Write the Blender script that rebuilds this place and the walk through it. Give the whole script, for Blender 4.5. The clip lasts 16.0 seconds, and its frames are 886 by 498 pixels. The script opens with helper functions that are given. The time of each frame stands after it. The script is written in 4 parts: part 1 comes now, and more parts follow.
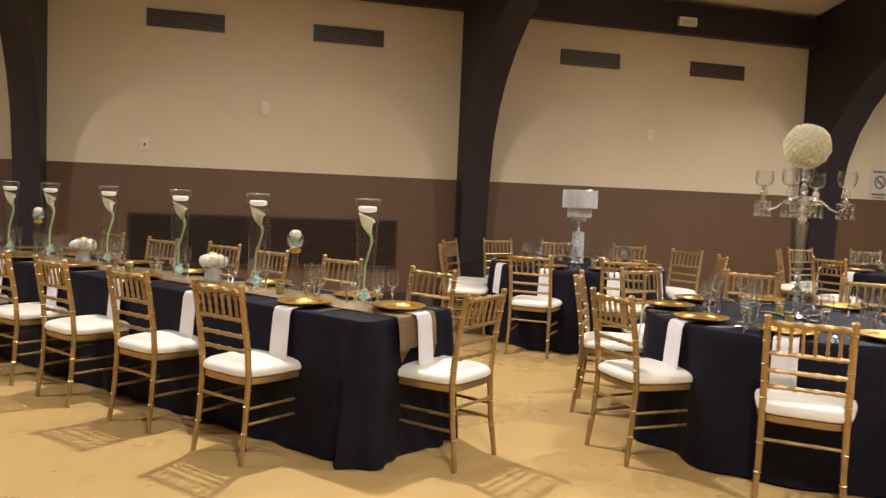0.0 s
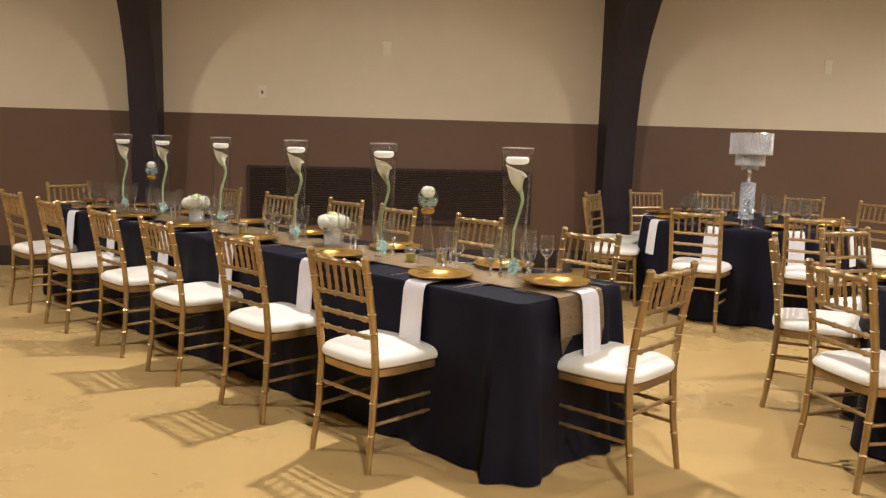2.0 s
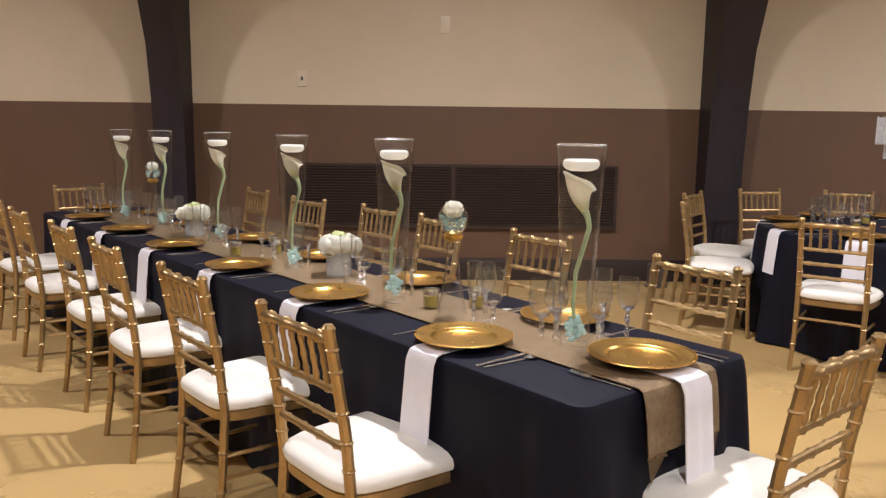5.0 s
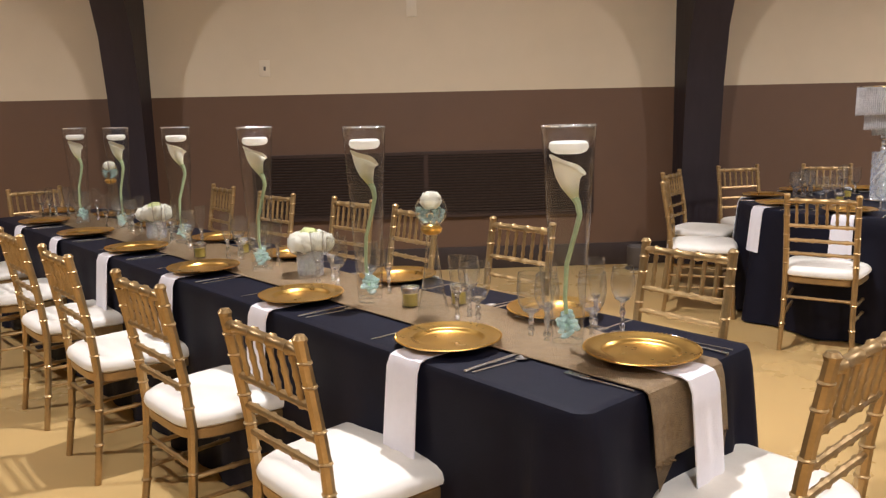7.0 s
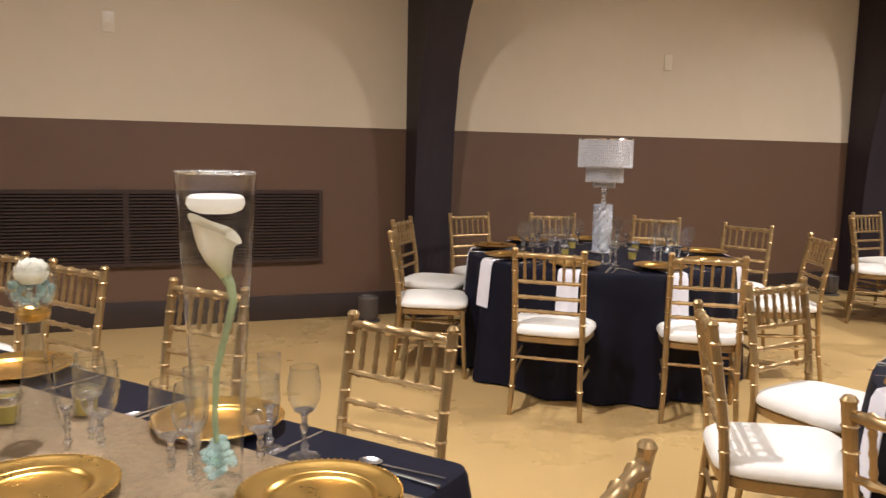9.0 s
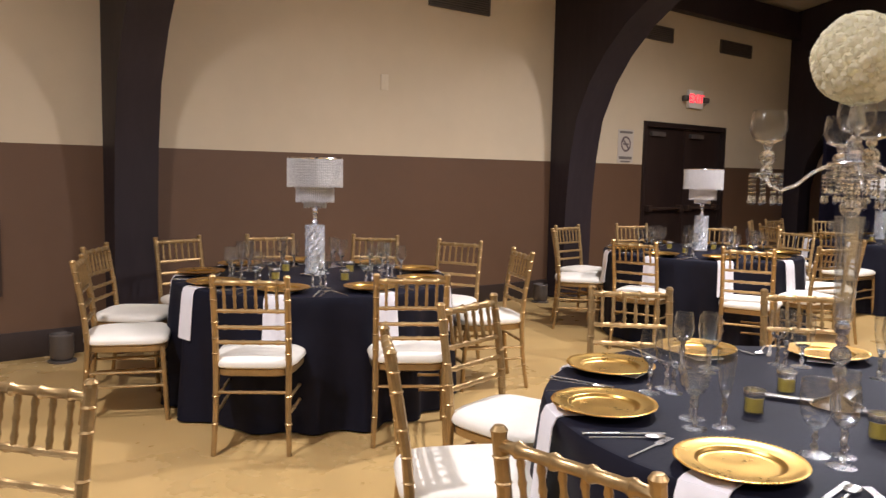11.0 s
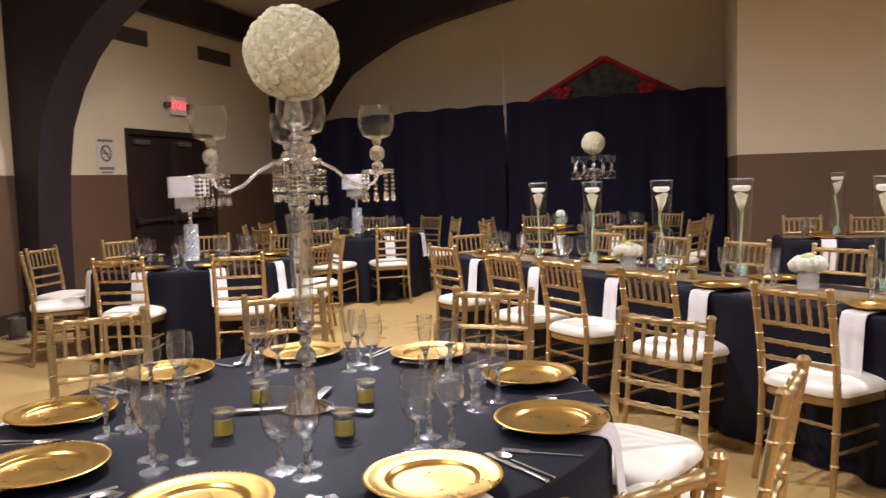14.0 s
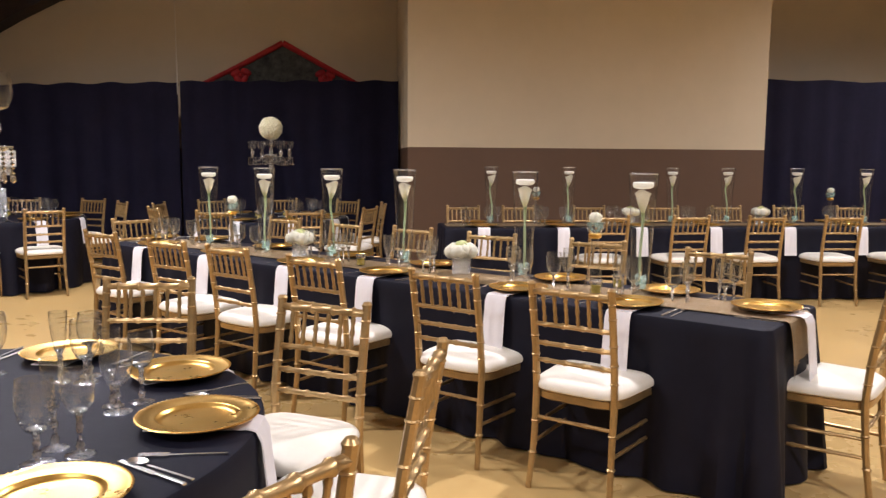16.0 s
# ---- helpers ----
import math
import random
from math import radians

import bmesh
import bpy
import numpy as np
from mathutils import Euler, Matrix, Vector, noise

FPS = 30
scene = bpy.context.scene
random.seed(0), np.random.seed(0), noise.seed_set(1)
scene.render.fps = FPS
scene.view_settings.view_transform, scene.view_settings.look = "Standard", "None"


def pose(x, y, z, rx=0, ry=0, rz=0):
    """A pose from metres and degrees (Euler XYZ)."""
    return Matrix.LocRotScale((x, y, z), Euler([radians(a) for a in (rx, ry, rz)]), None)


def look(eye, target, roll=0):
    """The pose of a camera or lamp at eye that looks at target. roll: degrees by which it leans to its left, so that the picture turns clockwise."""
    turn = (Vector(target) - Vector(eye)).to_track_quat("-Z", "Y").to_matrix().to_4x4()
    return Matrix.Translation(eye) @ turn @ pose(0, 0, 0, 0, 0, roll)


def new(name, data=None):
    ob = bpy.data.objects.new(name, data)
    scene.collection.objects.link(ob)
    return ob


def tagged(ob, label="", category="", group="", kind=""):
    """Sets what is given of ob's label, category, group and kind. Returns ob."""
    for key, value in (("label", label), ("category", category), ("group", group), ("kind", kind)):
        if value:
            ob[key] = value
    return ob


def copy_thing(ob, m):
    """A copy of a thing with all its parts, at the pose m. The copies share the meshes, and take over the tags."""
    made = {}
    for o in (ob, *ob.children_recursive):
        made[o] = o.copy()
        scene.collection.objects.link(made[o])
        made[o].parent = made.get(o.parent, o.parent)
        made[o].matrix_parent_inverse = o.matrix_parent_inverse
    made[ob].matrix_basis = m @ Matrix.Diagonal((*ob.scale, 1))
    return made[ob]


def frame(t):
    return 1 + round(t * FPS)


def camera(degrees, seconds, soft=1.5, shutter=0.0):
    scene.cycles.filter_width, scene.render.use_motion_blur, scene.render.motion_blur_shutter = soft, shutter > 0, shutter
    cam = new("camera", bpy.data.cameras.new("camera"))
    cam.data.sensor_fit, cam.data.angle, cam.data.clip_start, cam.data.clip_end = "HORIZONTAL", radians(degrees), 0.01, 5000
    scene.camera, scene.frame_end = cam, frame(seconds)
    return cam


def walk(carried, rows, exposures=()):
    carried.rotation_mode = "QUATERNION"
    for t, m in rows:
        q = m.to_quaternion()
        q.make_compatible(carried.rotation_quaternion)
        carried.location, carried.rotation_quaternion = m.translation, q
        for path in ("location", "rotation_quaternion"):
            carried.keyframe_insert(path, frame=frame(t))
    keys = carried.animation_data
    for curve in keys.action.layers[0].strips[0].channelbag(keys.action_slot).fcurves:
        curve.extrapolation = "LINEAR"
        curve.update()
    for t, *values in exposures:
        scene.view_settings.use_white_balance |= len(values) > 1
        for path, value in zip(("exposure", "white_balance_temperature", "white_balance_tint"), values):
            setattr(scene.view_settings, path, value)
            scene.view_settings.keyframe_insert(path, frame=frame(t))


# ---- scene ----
cam = camera(58.5, 16.0, soft=1.3, shutter=0.2)
PATH = [
    (0, (-2.892, 0.577, 1.422), (-2.343, 2.495, 1.284), 2.4),
    (0.5, (-2.927, 0.772, 1.418), (-2.483, 2.715, 1.246), 2.1),
    (1, (-2.954, 0.98, 1.426), (-2.542, 2.926, 1.219), -0.1),
    (1.5, (-2.91, 1.223, 1.424), (-2.583, 3.182, 1.193), 1.0),
    (2, (-2.875, 1.449, 1.413), (-2.617, 3.412, 1.135), 1.5),
    (2.5, (-2.87, 1.686, 1.421), (-2.524, 3.637, 1.154), -0.3),
    (3, (-2.782, 1.891, 1.417), (-2.491, 3.851, 1.147), 0.0),
    (3.5, (-2.705, 2.112, 1.409), (-2.407, 4.067, 1.111), 0.6),
    (4, (-2.676, 2.334, 1.427), (-2.432, 4.303, 1.175), -0.4),
    (4.5, (-2.602, 2.522, 1.433), (-2.472, 4.499, 1.165), -1.0),
    (5, (-2.519, 2.674, 1.426), (-2.486, 4.65, 1.119), 0.7),
    (5.2, (-2.507, 2.717, 1.426), (-2.468, 4.692, 1.111), 0.8),
    (7.5, (-2.533, 2.996, 1.416), (-2.39, 4.962, 1.075), -2.7),
    (8, (-2.384, 3.19, 1.431), (-2.059, 5.141, 1.134), -0.3),
    (8.5, (-2.293, 3.347, 1.428), (-1.805, 5.266, 1.144), 2.0),
    (8.7, (-2.264, 3.425, 1.424), (-1.681, 5.32, 1.159), 1.7),
    (10.8, (-1.939, 3.529, 1.445), (-0.733, 5.111, 1.245), 1.2),
    (11, (-1.923, 3.514, 1.447), (-0.662, 5.055, 1.255), 1.1),
    (11.5, (-1.857, 3.483, 1.446), (-0.479, 4.925, 1.298), 0.5),
    (12, (-1.818, 3.441, 1.443), (-0.329, 4.768, 1.294), 0.4),
    (12.5, (-1.798, 3.401, 1.445), (-0.226, 4.627, 1.282), -0.6),
    (13, (-1.746, 3.403, 1.434), (-0.072, 4.481, 1.248), -0.6),
    (13.2, (-1.718, 3.424, 1.414), (0.011, 4.41, 1.22), -0.1),
    (13.5, (-1.656, 3.475, 1.425), (0.161, 4.285, 1.215), -0.3),
    (14, (-1.598, 3.524, 1.43), (0.315, 4.083, 1.254), -1.8),
    (14.5, (-1.58, 3.534, 1.43), (0.384, 3.868, 1.256), -1.1),
    (15, (-1.577, 3.519, 1.427), (0.408, 3.673, 1.241), -0.6),
    (15.5, (-1.565, 3.492, 1.429), (0.423, 3.43, 1.222), -0.3),
    (16, (-1.55, 3.435, 1.434), (0.426, 3.218, 1.213), 0.4),
]
walk(cam, [(t, look(eye, target, roll)) for t, eye, target, roll in PATH],
     [(0.0, 0.0, 6450, 12), (1.5, 0.0, 6350, 12), (3.5, -0.1, 6050, 15), (5.0, -0.02, 5930, 17), (8.5, 0.02, 6050, 16), (11.0, 0.0, 6000, 18), (16.0, 0.02, 6050, 18)])

# ---- light ----
world = bpy.data.worlds.new("night")
world.use_nodes = True
world.node_tree.nodes["Background"].inputs[0].default_value = (0.02, 0.018, 0.016, 1)
world.node_tree.nodes["Background"].inputs[1].default_value = 0.3
scene.world = world
# First placed from floor shadows; the rest are unseen, added to light the hall.
LAMPS = [(-2.2, 6.2), (2.95, 6.2), (5.9, 6.2), (-7.4, 6.2), (-2.2, 0.9), (3.3, 0.9), (-2.2, -4.4), (3.3, -4.4), (6.6, -4.6)]
LAMP_Z, LAMP_W = 4.45, 705.0
for lx, ly in LAMPS:
    ld = bpy.data.lights.new("unseen_hall_lamp", "SPOT")
    ld.energy, ld.color, ld.shadow_soft_size = LAMP_W, (1.0, 0.975, 0.945), 0.07
    ld.spot_size, ld.spot_blend = radians(162), 1.0
    new("unseen_lamp_spot", ld).matrix_world = pose(lx, ly, LAMP_Z - 0.16)


# ---- materials ----
def mat(name, base, rough=0.5, metal=0.0, vary=0.0, scale=8.0, bump=0.0, bscale=60.0, spec=0.5, coat=0.0, per_object=0.0, stretch=(1, 1, 1), sheen=0.0, rvary=0.0):
    m = bpy.data.materials.new(name)
    m.use_nodes = True
    nt = m.node_tree
    b = nt.nodes["Principled BSDF"]
    b.inputs["Base Color"].default_value = (*base, 1)
    b.inputs["Roughness"].default_value = rough
    b.inputs["Metallic"].default_value = metal
    b.inputs["Specular IOR Level"].default_value = spec
    b.inputs["Coat Weight"].default_value = coat
    b.inputs["Sheen Weight"].default_value = sheen
    tc = nt.nodes.new("ShaderNodeTexCoord")
    mp = nt.nodes.new("ShaderNodeMapping")
    mp.inputs["Scale"].default_value = stretch
    nt.links.new(tc.outputs["Object"], mp.inputs["Vector"])
    if vary or rvary:
        n1 = nt.nodes.new("ShaderNodeTexNoise")
        n1.inputs["Scale"].default_value, n1.inputs["Detail"].default_value = scale, 6
        n2 = nt.nodes.new("ShaderNodeTexNoise")
        n2.inputs["Scale"].default_value, n2.inputs["Detail"].default_value = scale * 7.3, 4
        nt.links.new(mp.outputs[0], n1.inputs["Vector"])
        nt.links.new(mp.outputs[0], n2.inputs["Vector"])
        add = nt.nodes.new("ShaderNodeMath")
        add.operation = "MULTIPLY_ADD"
        add.inputs[1].default_value = 0.45
        nt.links.new(n2.outputs["Fac"], add.inputs[0])
        nt.links.new(n1.outputs["Fac"], add.inputs[2])
        rg = nt.nodes.new("ShaderNodeMapRange")
        rg.inputs["From Min"].default_value, rg.inputs["From Max"].default_value = 0.45, 1.0
        rg.inputs["To Min"].default_value, rg.inputs["To Max"].default_value = 1 - vary, 1 + vary
        nt.links.new(add.outputs[0], rg.inputs["Value"])
        out = rg.outputs[0]
        if per_object:
            oi = nt.nodes.new("ShaderNodeObjectInfo")
            r2 = nt.nodes.new("ShaderNodeMapRange")
            r2.inputs["To Min"].default_value, r2.inputs["To Max"].default_value = 1 - per_object, 1 + per_object
            nt.links.new(oi.outputs["Random"], r2.inputs["Value"])
            mu = nt.nodes.new("ShaderNodeMath")
            mu.operation = "MULTIPLY"
            nt.links.new(out, mu.inputs[0])
            nt.links.new(r2.outputs[0], mu.inputs[1])
            out = mu.outputs[0]
        vm = nt.nodes.new("ShaderNodeVectorMath")
        vm.operation = "SCALE"
        vm.inputs[0].default_value = base
        nt.links.new(out, vm.inputs["Scale"])
        nt.links.new(vm.outputs[0], b.inputs["Base Color"])
        if rvary:
            rr = nt.nodes.new("ShaderNodeMapRange")
            rr.inputs["From Min"].default_value, rr.inputs["From Max"].default_value = 0.45, 1.0
            rr.inputs["To Min"].default_value, rr.inputs["To Max"].default_value = max(0.02, rough - rvary), rough + rvary
            nt.links.new(add.outputs[0], rr.inputs["Value"])
            nt.links.new(rr.outputs[0], b.inputs["Roughness"])
    if bump:
        nb = nt.nodes.new("ShaderNodeTexNoise")
        nb.inputs["Scale"].default_value, nb.inputs["Detail"].default_value = bscale, 5
        nt.links.new(mp.outputs[0], nb.inputs["Vector"])
        bn = nt.nodes.new("ShaderNodeBump")
        bn.inputs["Strength"].default_value, bn.inputs["Distance"].default_value = bump, 0.01
        nt.links.new(nb.outputs["Fac"], bn.inputs["Height"])
        nt.links.new(bn.outputs[0], b.inputs["Normal"])
    return m


def glass(name, color=(1, 1, 1), rough=0.0, ior=1.45, clear=1.0):
    m = bpy.data.materials.new(name)
    m.use_nodes = True
    b = m.node_tree.nodes["Principled BSDF"]
    b.inputs["Base Color"].default_value = (*color, 1)
    b.inputs["Transmission Weight"].default_value = clear
    b.inputs["Roughness"].default_value, b.inputs["IOR"].default_value = rough, ior
    return m


def uneven(nt, scale, strength, *shaders):
    """Slightly uneven pressed glass: the gloss breaks into small sparks."""
    tc, nz, bp = nt.nodes.new("ShaderNodeTexCoord"), nt.nodes.new("ShaderNodeTexNoise"), nt.nodes.new("ShaderNodeBump")
    nz.inputs["Scale"].default_value, nz.inputs["Detail"].default_value = scale, 1
    bp.inputs["Strength"].default_value, bp.inputs["Distance"].default_value = strength, 0.01
    nt.links.new(tc.outputs["Object"], nz.inputs["Vector"])
    nt.links.new(nz.outputs["Fac"], bp.inputs["Height"])
    for sh in shaders:
        nt.links.new(bp.outputs[0], sh.inputs["Normal"])


def thin_glass(name, tint=(1, 1, 1), haze=0.008, wavy=0.25, scale=40, face=0.06, rough=0.05, edge=0.85, power=3.6):
    """A thin clear pane or vessel wall: light goes straight through, the gloss grows at a slant."""
    m = bpy.data.materials.new(name)
    m.use_nodes = True
    nt = m.node_tree
    nt.nodes.remove(nt.nodes["Principled BSDF"])
    tr, gl = nt.nodes.new("ShaderNodeBsdfTransparent"), nt.nodes.new("ShaderNodeBsdfGlossy")
    tr.inputs["Color"].default_value = (*tint, 1)
    gl.inputs["Roughness"].default_value = rough
    lw = nt.nodes.new("ShaderNodeLayerWeight")
    pw = nt.nodes.new("ShaderNodeMath")
    pw.operation = "POWER"
    pw.inputs[1].default_value = power
    nt.links.new(lw.outputs["Facing"], pw.inputs[0])
    fr = nt.nodes.new("ShaderNodeMath")
    fr.operation = "MULTIPLY_ADD"
    fr.inputs[1].default_value, fr.inputs[2].default_value = edge, face
    nt.links.new(pw.outputs[0], fr.inputs[0])
    mx = nt.nodes.new("ShaderNodeMixShader")
    nt.links.new(fr.outputs[0], mx.inputs[0])
    nt.links.new(tr.outputs[0], mx.inputs[1])
    nt.links.new(gl.outputs[0], mx.inputs[2])
    uneven(nt, scale, wavy, gl)
    # white diffuse share lightens the glass in place of the lights it would catch
    df, mh = nt.nodes.new("ShaderNodeBsdfDiffuse"), nt.nodes.new("ShaderNodeMixShader")
    df.inputs["Color"].default_value = (0.85, 0.88, 0.86, 1)
    mh.inputs[0].default_value = haze
    nt.links.new(mx.outputs[0], mh.inputs[1])
    nt.links.new(df.outputs[0], mh.inputs[2])
    nt.links.new(mh.outputs[0], nt.nodes["Material Output"].inputs["Surface"])
    return m


def crystal(name, haze=0.0, gloss=0.26, sparkle=0.22):
    """Cut lead crystal: refracting glass with bright facets, frosted by haze."""
    m = bpy.data.materials.new(name)
    m.use_nodes = True
    nt = m.node_tree
    nt.nodes.remove(nt.nodes["Principled BSDF"])
    g, gl, df = nt.nodes.new("ShaderNodeBsdfGlass"), nt.nodes.new("ShaderNodeBsdfGlossy"), nt.nodes.new("ShaderNodeBsdfDiffuse")
    g.inputs["Color"].default_value, g.inputs["IOR"].default_value, g.inputs["Roughness"].default_value = (0.98, 0.99, 0.99, 1), 1.5, 0.0
    gl.inputs["Roughness"].default_value, gl.inputs["Color"].default_value = 0.09, (0.97, 0.98, 1.0, 1)
    df.inputs["Color"].default_value = (0.85, 0.87, 0.88, 1)
    uneven(nt, 90, sparkle, g, gl)
    mx, mh = nt.nodes.new("ShaderNodeMixShader"), nt.nodes.new("ShaderNodeMixShader")
    mx.inputs[0].default_value, mh.inputs[0].default_value = gloss, haze
    nt.links.new(g.outputs[0], mx.inputs[1])
    nt.links.new(gl.outputs[0], mx.inputs[2])
    nt.links.new(mx.outputs[0], mh.inputs[1])
    nt.links.new(df.outputs[0], mh.inputs[2])
    nt.links.new(mh.outputs[0], nt.nodes["Material Output"].inputs["Surface"])
    return m


def lily_petal(name, white, green, z0, z1):
    """White petal that turns yellow-green towards its base."""
    m = mat(name, white, 0.5, bump=0.1, bscale=40)
    nt = m.node_tree
    tc, sp, rr, mx = (nt.nodes.new(k) for k in ("ShaderNodeTexCoord", "ShaderNodeSeparateXYZ", "ShaderNodeMapRange", "ShaderNodeMix"))
    mx.data_type = "RGBA"
    nt.links.new(tc.outputs["Object"], sp.inputs[0])
    nt.links.new(sp.outputs["Z"], rr.inputs["Value"])
    rr.inputs["From Min"].default_value, rr.inputs["From Max"].default_value = z0, z1
    nt.links.new(rr.outputs[0], mx.inputs[0])
    mx.inputs[6].default_value, mx.inputs[7].default_value = (*green, 1), (*white, 1)
    nt.links.new(mx.outputs[2], nt.nodes["Principled BSDF"].inputs["Base Color"])
    return m


def glow(name, color, strength):
    m = bpy.data.materials.new(name)
    m.use_nodes = True
    b = m.node_tree.nodes["Principled BSDF"]
    b.inputs["Base Color"].default_value = (*color, 1)
    b.inputs["Emission Color"].default_value = (*color, 1)
    b.inputs["Emission Strength"].default_value = strength
    return m


M_WALL = mat("cream_wall_paint", (0.585, 0.48, 0.325), 0.6, vary=0.05, scale=0.7, bump=0.12, bscale=90)
M_BROWN = mat("brown_wall_paint", (0.118, 0.063, 0.033), 0.5, vary=0.07, scale=0.9, bump=0.12, bscale=90)
M_ARCH = mat("dark_stained_timber", (0.0235, 0.016, 0.0185), 0.55, vary=0.3, scale=3, bump=0.15, bscale=25, stretch=(1, 1, 0.2), spec=0.34)
M_BASE = mat("dark_baseboard", (0.03, 0.018, 0.013), 0.5, vary=0.2, scale=4)
M_CEIL = mat("ceiling_board", (0.5, 0.42, 0.3), 0.7, vary=0.05, scale=1.5, bump=0.1)
M_FLOOR = mat("waxed_tan_floor", (0.485, 0.32, 0.122), 0.3, vary=0.09, scale=0.8, bump=0.02, bscale=7, rvary=0.07)
M_VENT = mat("grey_vent_metal", (0.11, 0.09, 0.075), 0.5, metal=0.3, vary=0.1)
M_VENTBACK = mat("vent_dark", (0.02, 0.016, 0.013), 0.8, vary=0.1)
M_GRILLE = mat("brown_grille_metal", (0.045, 0.026, 0.018), 0.45, metal=0.2, vary=0.1)
M_PLATE_W = mat("ivory_plastic", (0.64, 0.55, 0.40), 0.35, vary=0.03)
M_WHITE = mat("white_plastic", (0.75, 0.72, 0.66), 0.45, vary=0.04)
M_DOOR = mat("dark_door_wood", (0.022, 0.012, 0.009), 0.4, vary=0.25, scale=4, stretch=(3, 3, 0.3))
M_CURTAIN = mat("navy_drape", (0.02, 0.018, 0.04), 0.8, vary=0.15, scale=3, bump=0.1, bscale=200, spec=0.2)
M_CLOTH = mat("black_satin_cloth", (0.008, 0.0078, 0.0145), 0.58, vary=0.2, scale=4, bump=0.1, bscale=240, spec=0.13)
M_NAPKIN = mat("white_satin_napkin", (0.74, 0.71, 0.72), 0.45, vary=0.04, scale=9, bump=0.1, bscale=180, sheen=0.2)
M_GOLD = mat("gold_chair_paint", (0.405, 0.268, 0.115), 0.35, metal=0.72, vary=0.2, scale=14, bump=0.05, bscale=90, per_object=0.08)
M_CUSHION = mat("ivory_cushion_vinyl", (0.76, 0.71, 0.61), 0.5, vary=0.04, scale=10, bump=0.12, bscale=28, per_object=0.03)
M_CHARGER = mat("gold_charger", (0.72, 0.45, 0.12), 0.3, metal=1.0, vary=0.07, scale=12, bump=0.004, bscale=50, rvary=0.05)
M_SILVER = mat("polished_steel", (0.76, 0.74, 0.71), 0.27, metal=1.0, vary=0.05, scale=30)
M_CHROME = mat("chrome", (0.88, 0.89, 0.92), 0.14, metal=1.0, vary=0.04, scale=20)
M_GLASS = glass("clear_glass")
M_VASE = thin_glass("thin_vase_glass", (0.985, 0.992, 0.99), 0.004, 0.2, 25, 0.035, 0.06, 1.0, 2.6)
M_STEMWARE = thin_glass("stemware_glass", (0.95, 0.96, 0.96), 0.005, 0.5, 70, 0.07, 0.1, 1.0, 2.1)
M_CRYSTAL = crystal("cut_crystal")
M_ICE = crystal("frosted_crystal", 0.12, 0.4, 0.8)
M_COLUMN = thin_glass("column_glass", (0.95, 0.96, 0.95), 0.012, 0.1, 6, 0.16, 0.08)
M_GREEN_GLASS = glass("sea_green_glass_gem", (0.44, 0.52, 0.46), 0.08, 1.45, 0.75)
M_FLOWER = mat("white_petal", (0.9, 0.88, 0.77), 0.55, vary=0.06, scale=20, bump=0.15, bscale=60)
M_CREAM_FLOWER = mat("cream_petal", (0.95, 0.92, 0.76), 0.55, vary=0.1, scale=25, bump=0.2, bscale=50)
M_YELLOWGREEN = mat("yellow_green_petal", (0.58, 0.62, 0.26), 0.5, vary=0.15, scale=30)
M_LILY = lily_petal("calla_petal", (0.9, 0.88, 0.8), (0.45, 0.50, 0.16), 0.455, 0.515)
M_STEM = mat("green_stem", (0.30, 0.38, 0.20), 0.45, vary=0.2, scale=20)
M_CANDLE = mat("white_wax", (0.9, 0.88, 0.82), 0.5, vary=0.03)
for petal, tone in ((M_FLOWER, (0.85, 0.83, 0.72)), (M_CREAM_FLOWER, (0.88, 0.83, 0.6)), (M_LILY, (0.88, 0.86, 0.74)), (M_CANDLE, (0.9, 0.88, 0.8))):
    pt = petal.node_tree
    thin, both = pt.nodes.new("ShaderNodeBsdfTranslucent"), pt.nodes.new("ShaderNodeMixShader")
    thin.inputs["Color"].default_value, both.inputs[0].default_value = (*tone, 1), 0.5
    pt.links.new(pt.nodes["Principled BSDF"].outputs[0], both.inputs[1])
    pt.links.new(thin.outputs[0], both.inputs[2])
    pt.links.new(both.outputs[0], pt.nodes["Material Output"].inputs["Surface"])
M_SEQUIN = mat("gold_sequin_runner", (0.26, 0.18, 0.095), 0.36, metal=0.5, vary=0.3, scale=60, bump=0.7, bscale=260)
M_VOTIVE = mat("golden_wax", (0.30, 0.22, 0.035), 0.3, vary=0.12, scale=35)
M_RED = mat("red_cloth_trim", (0.42, 0.012, 0.015), 0.55, vary=0.25, scale=12, bump=0.3, bscale=30)
M_DARKLEAF = mat("dark_floral_print", (0.05, 0.05, 0.04), 0.7, vary=0.9, scale=11, bump=0.3, bscale=30)
M_SIGN_RED = mat("faded_sign_print", (0.13, 0.09, 0.09), 0.5)
M_BOARD = mat("faded_sign_board", (0.52, 0.46, 0.38), 0.5, vary=0.05)
M_INK = mat("faded_black_print", (0.16, 0.135, 0.12), 0.5)
M_EXIT = glow("exit_letters", (1.0, 0.03, 0.05), 2.2)
# glow of the added pendants, strong enough to spark in glass and gold
M_LAMPGLOW = glow("added_lamp_diffuser", (1.0, 0.95, 0.88), 42.0)
M_BEADS = mat("silver_crystal_beads", (0.70, 0.69, 0.68), 0.2, metal=0.3, vary=0.3, scale=70, bump=0.8, bscale=150)


CLEAR = (M_GLASS, M_VASE, M_STEMWARE, M_CRYSTAL, M_ICE, M_COLUMN, M_GREEN_GLASS)


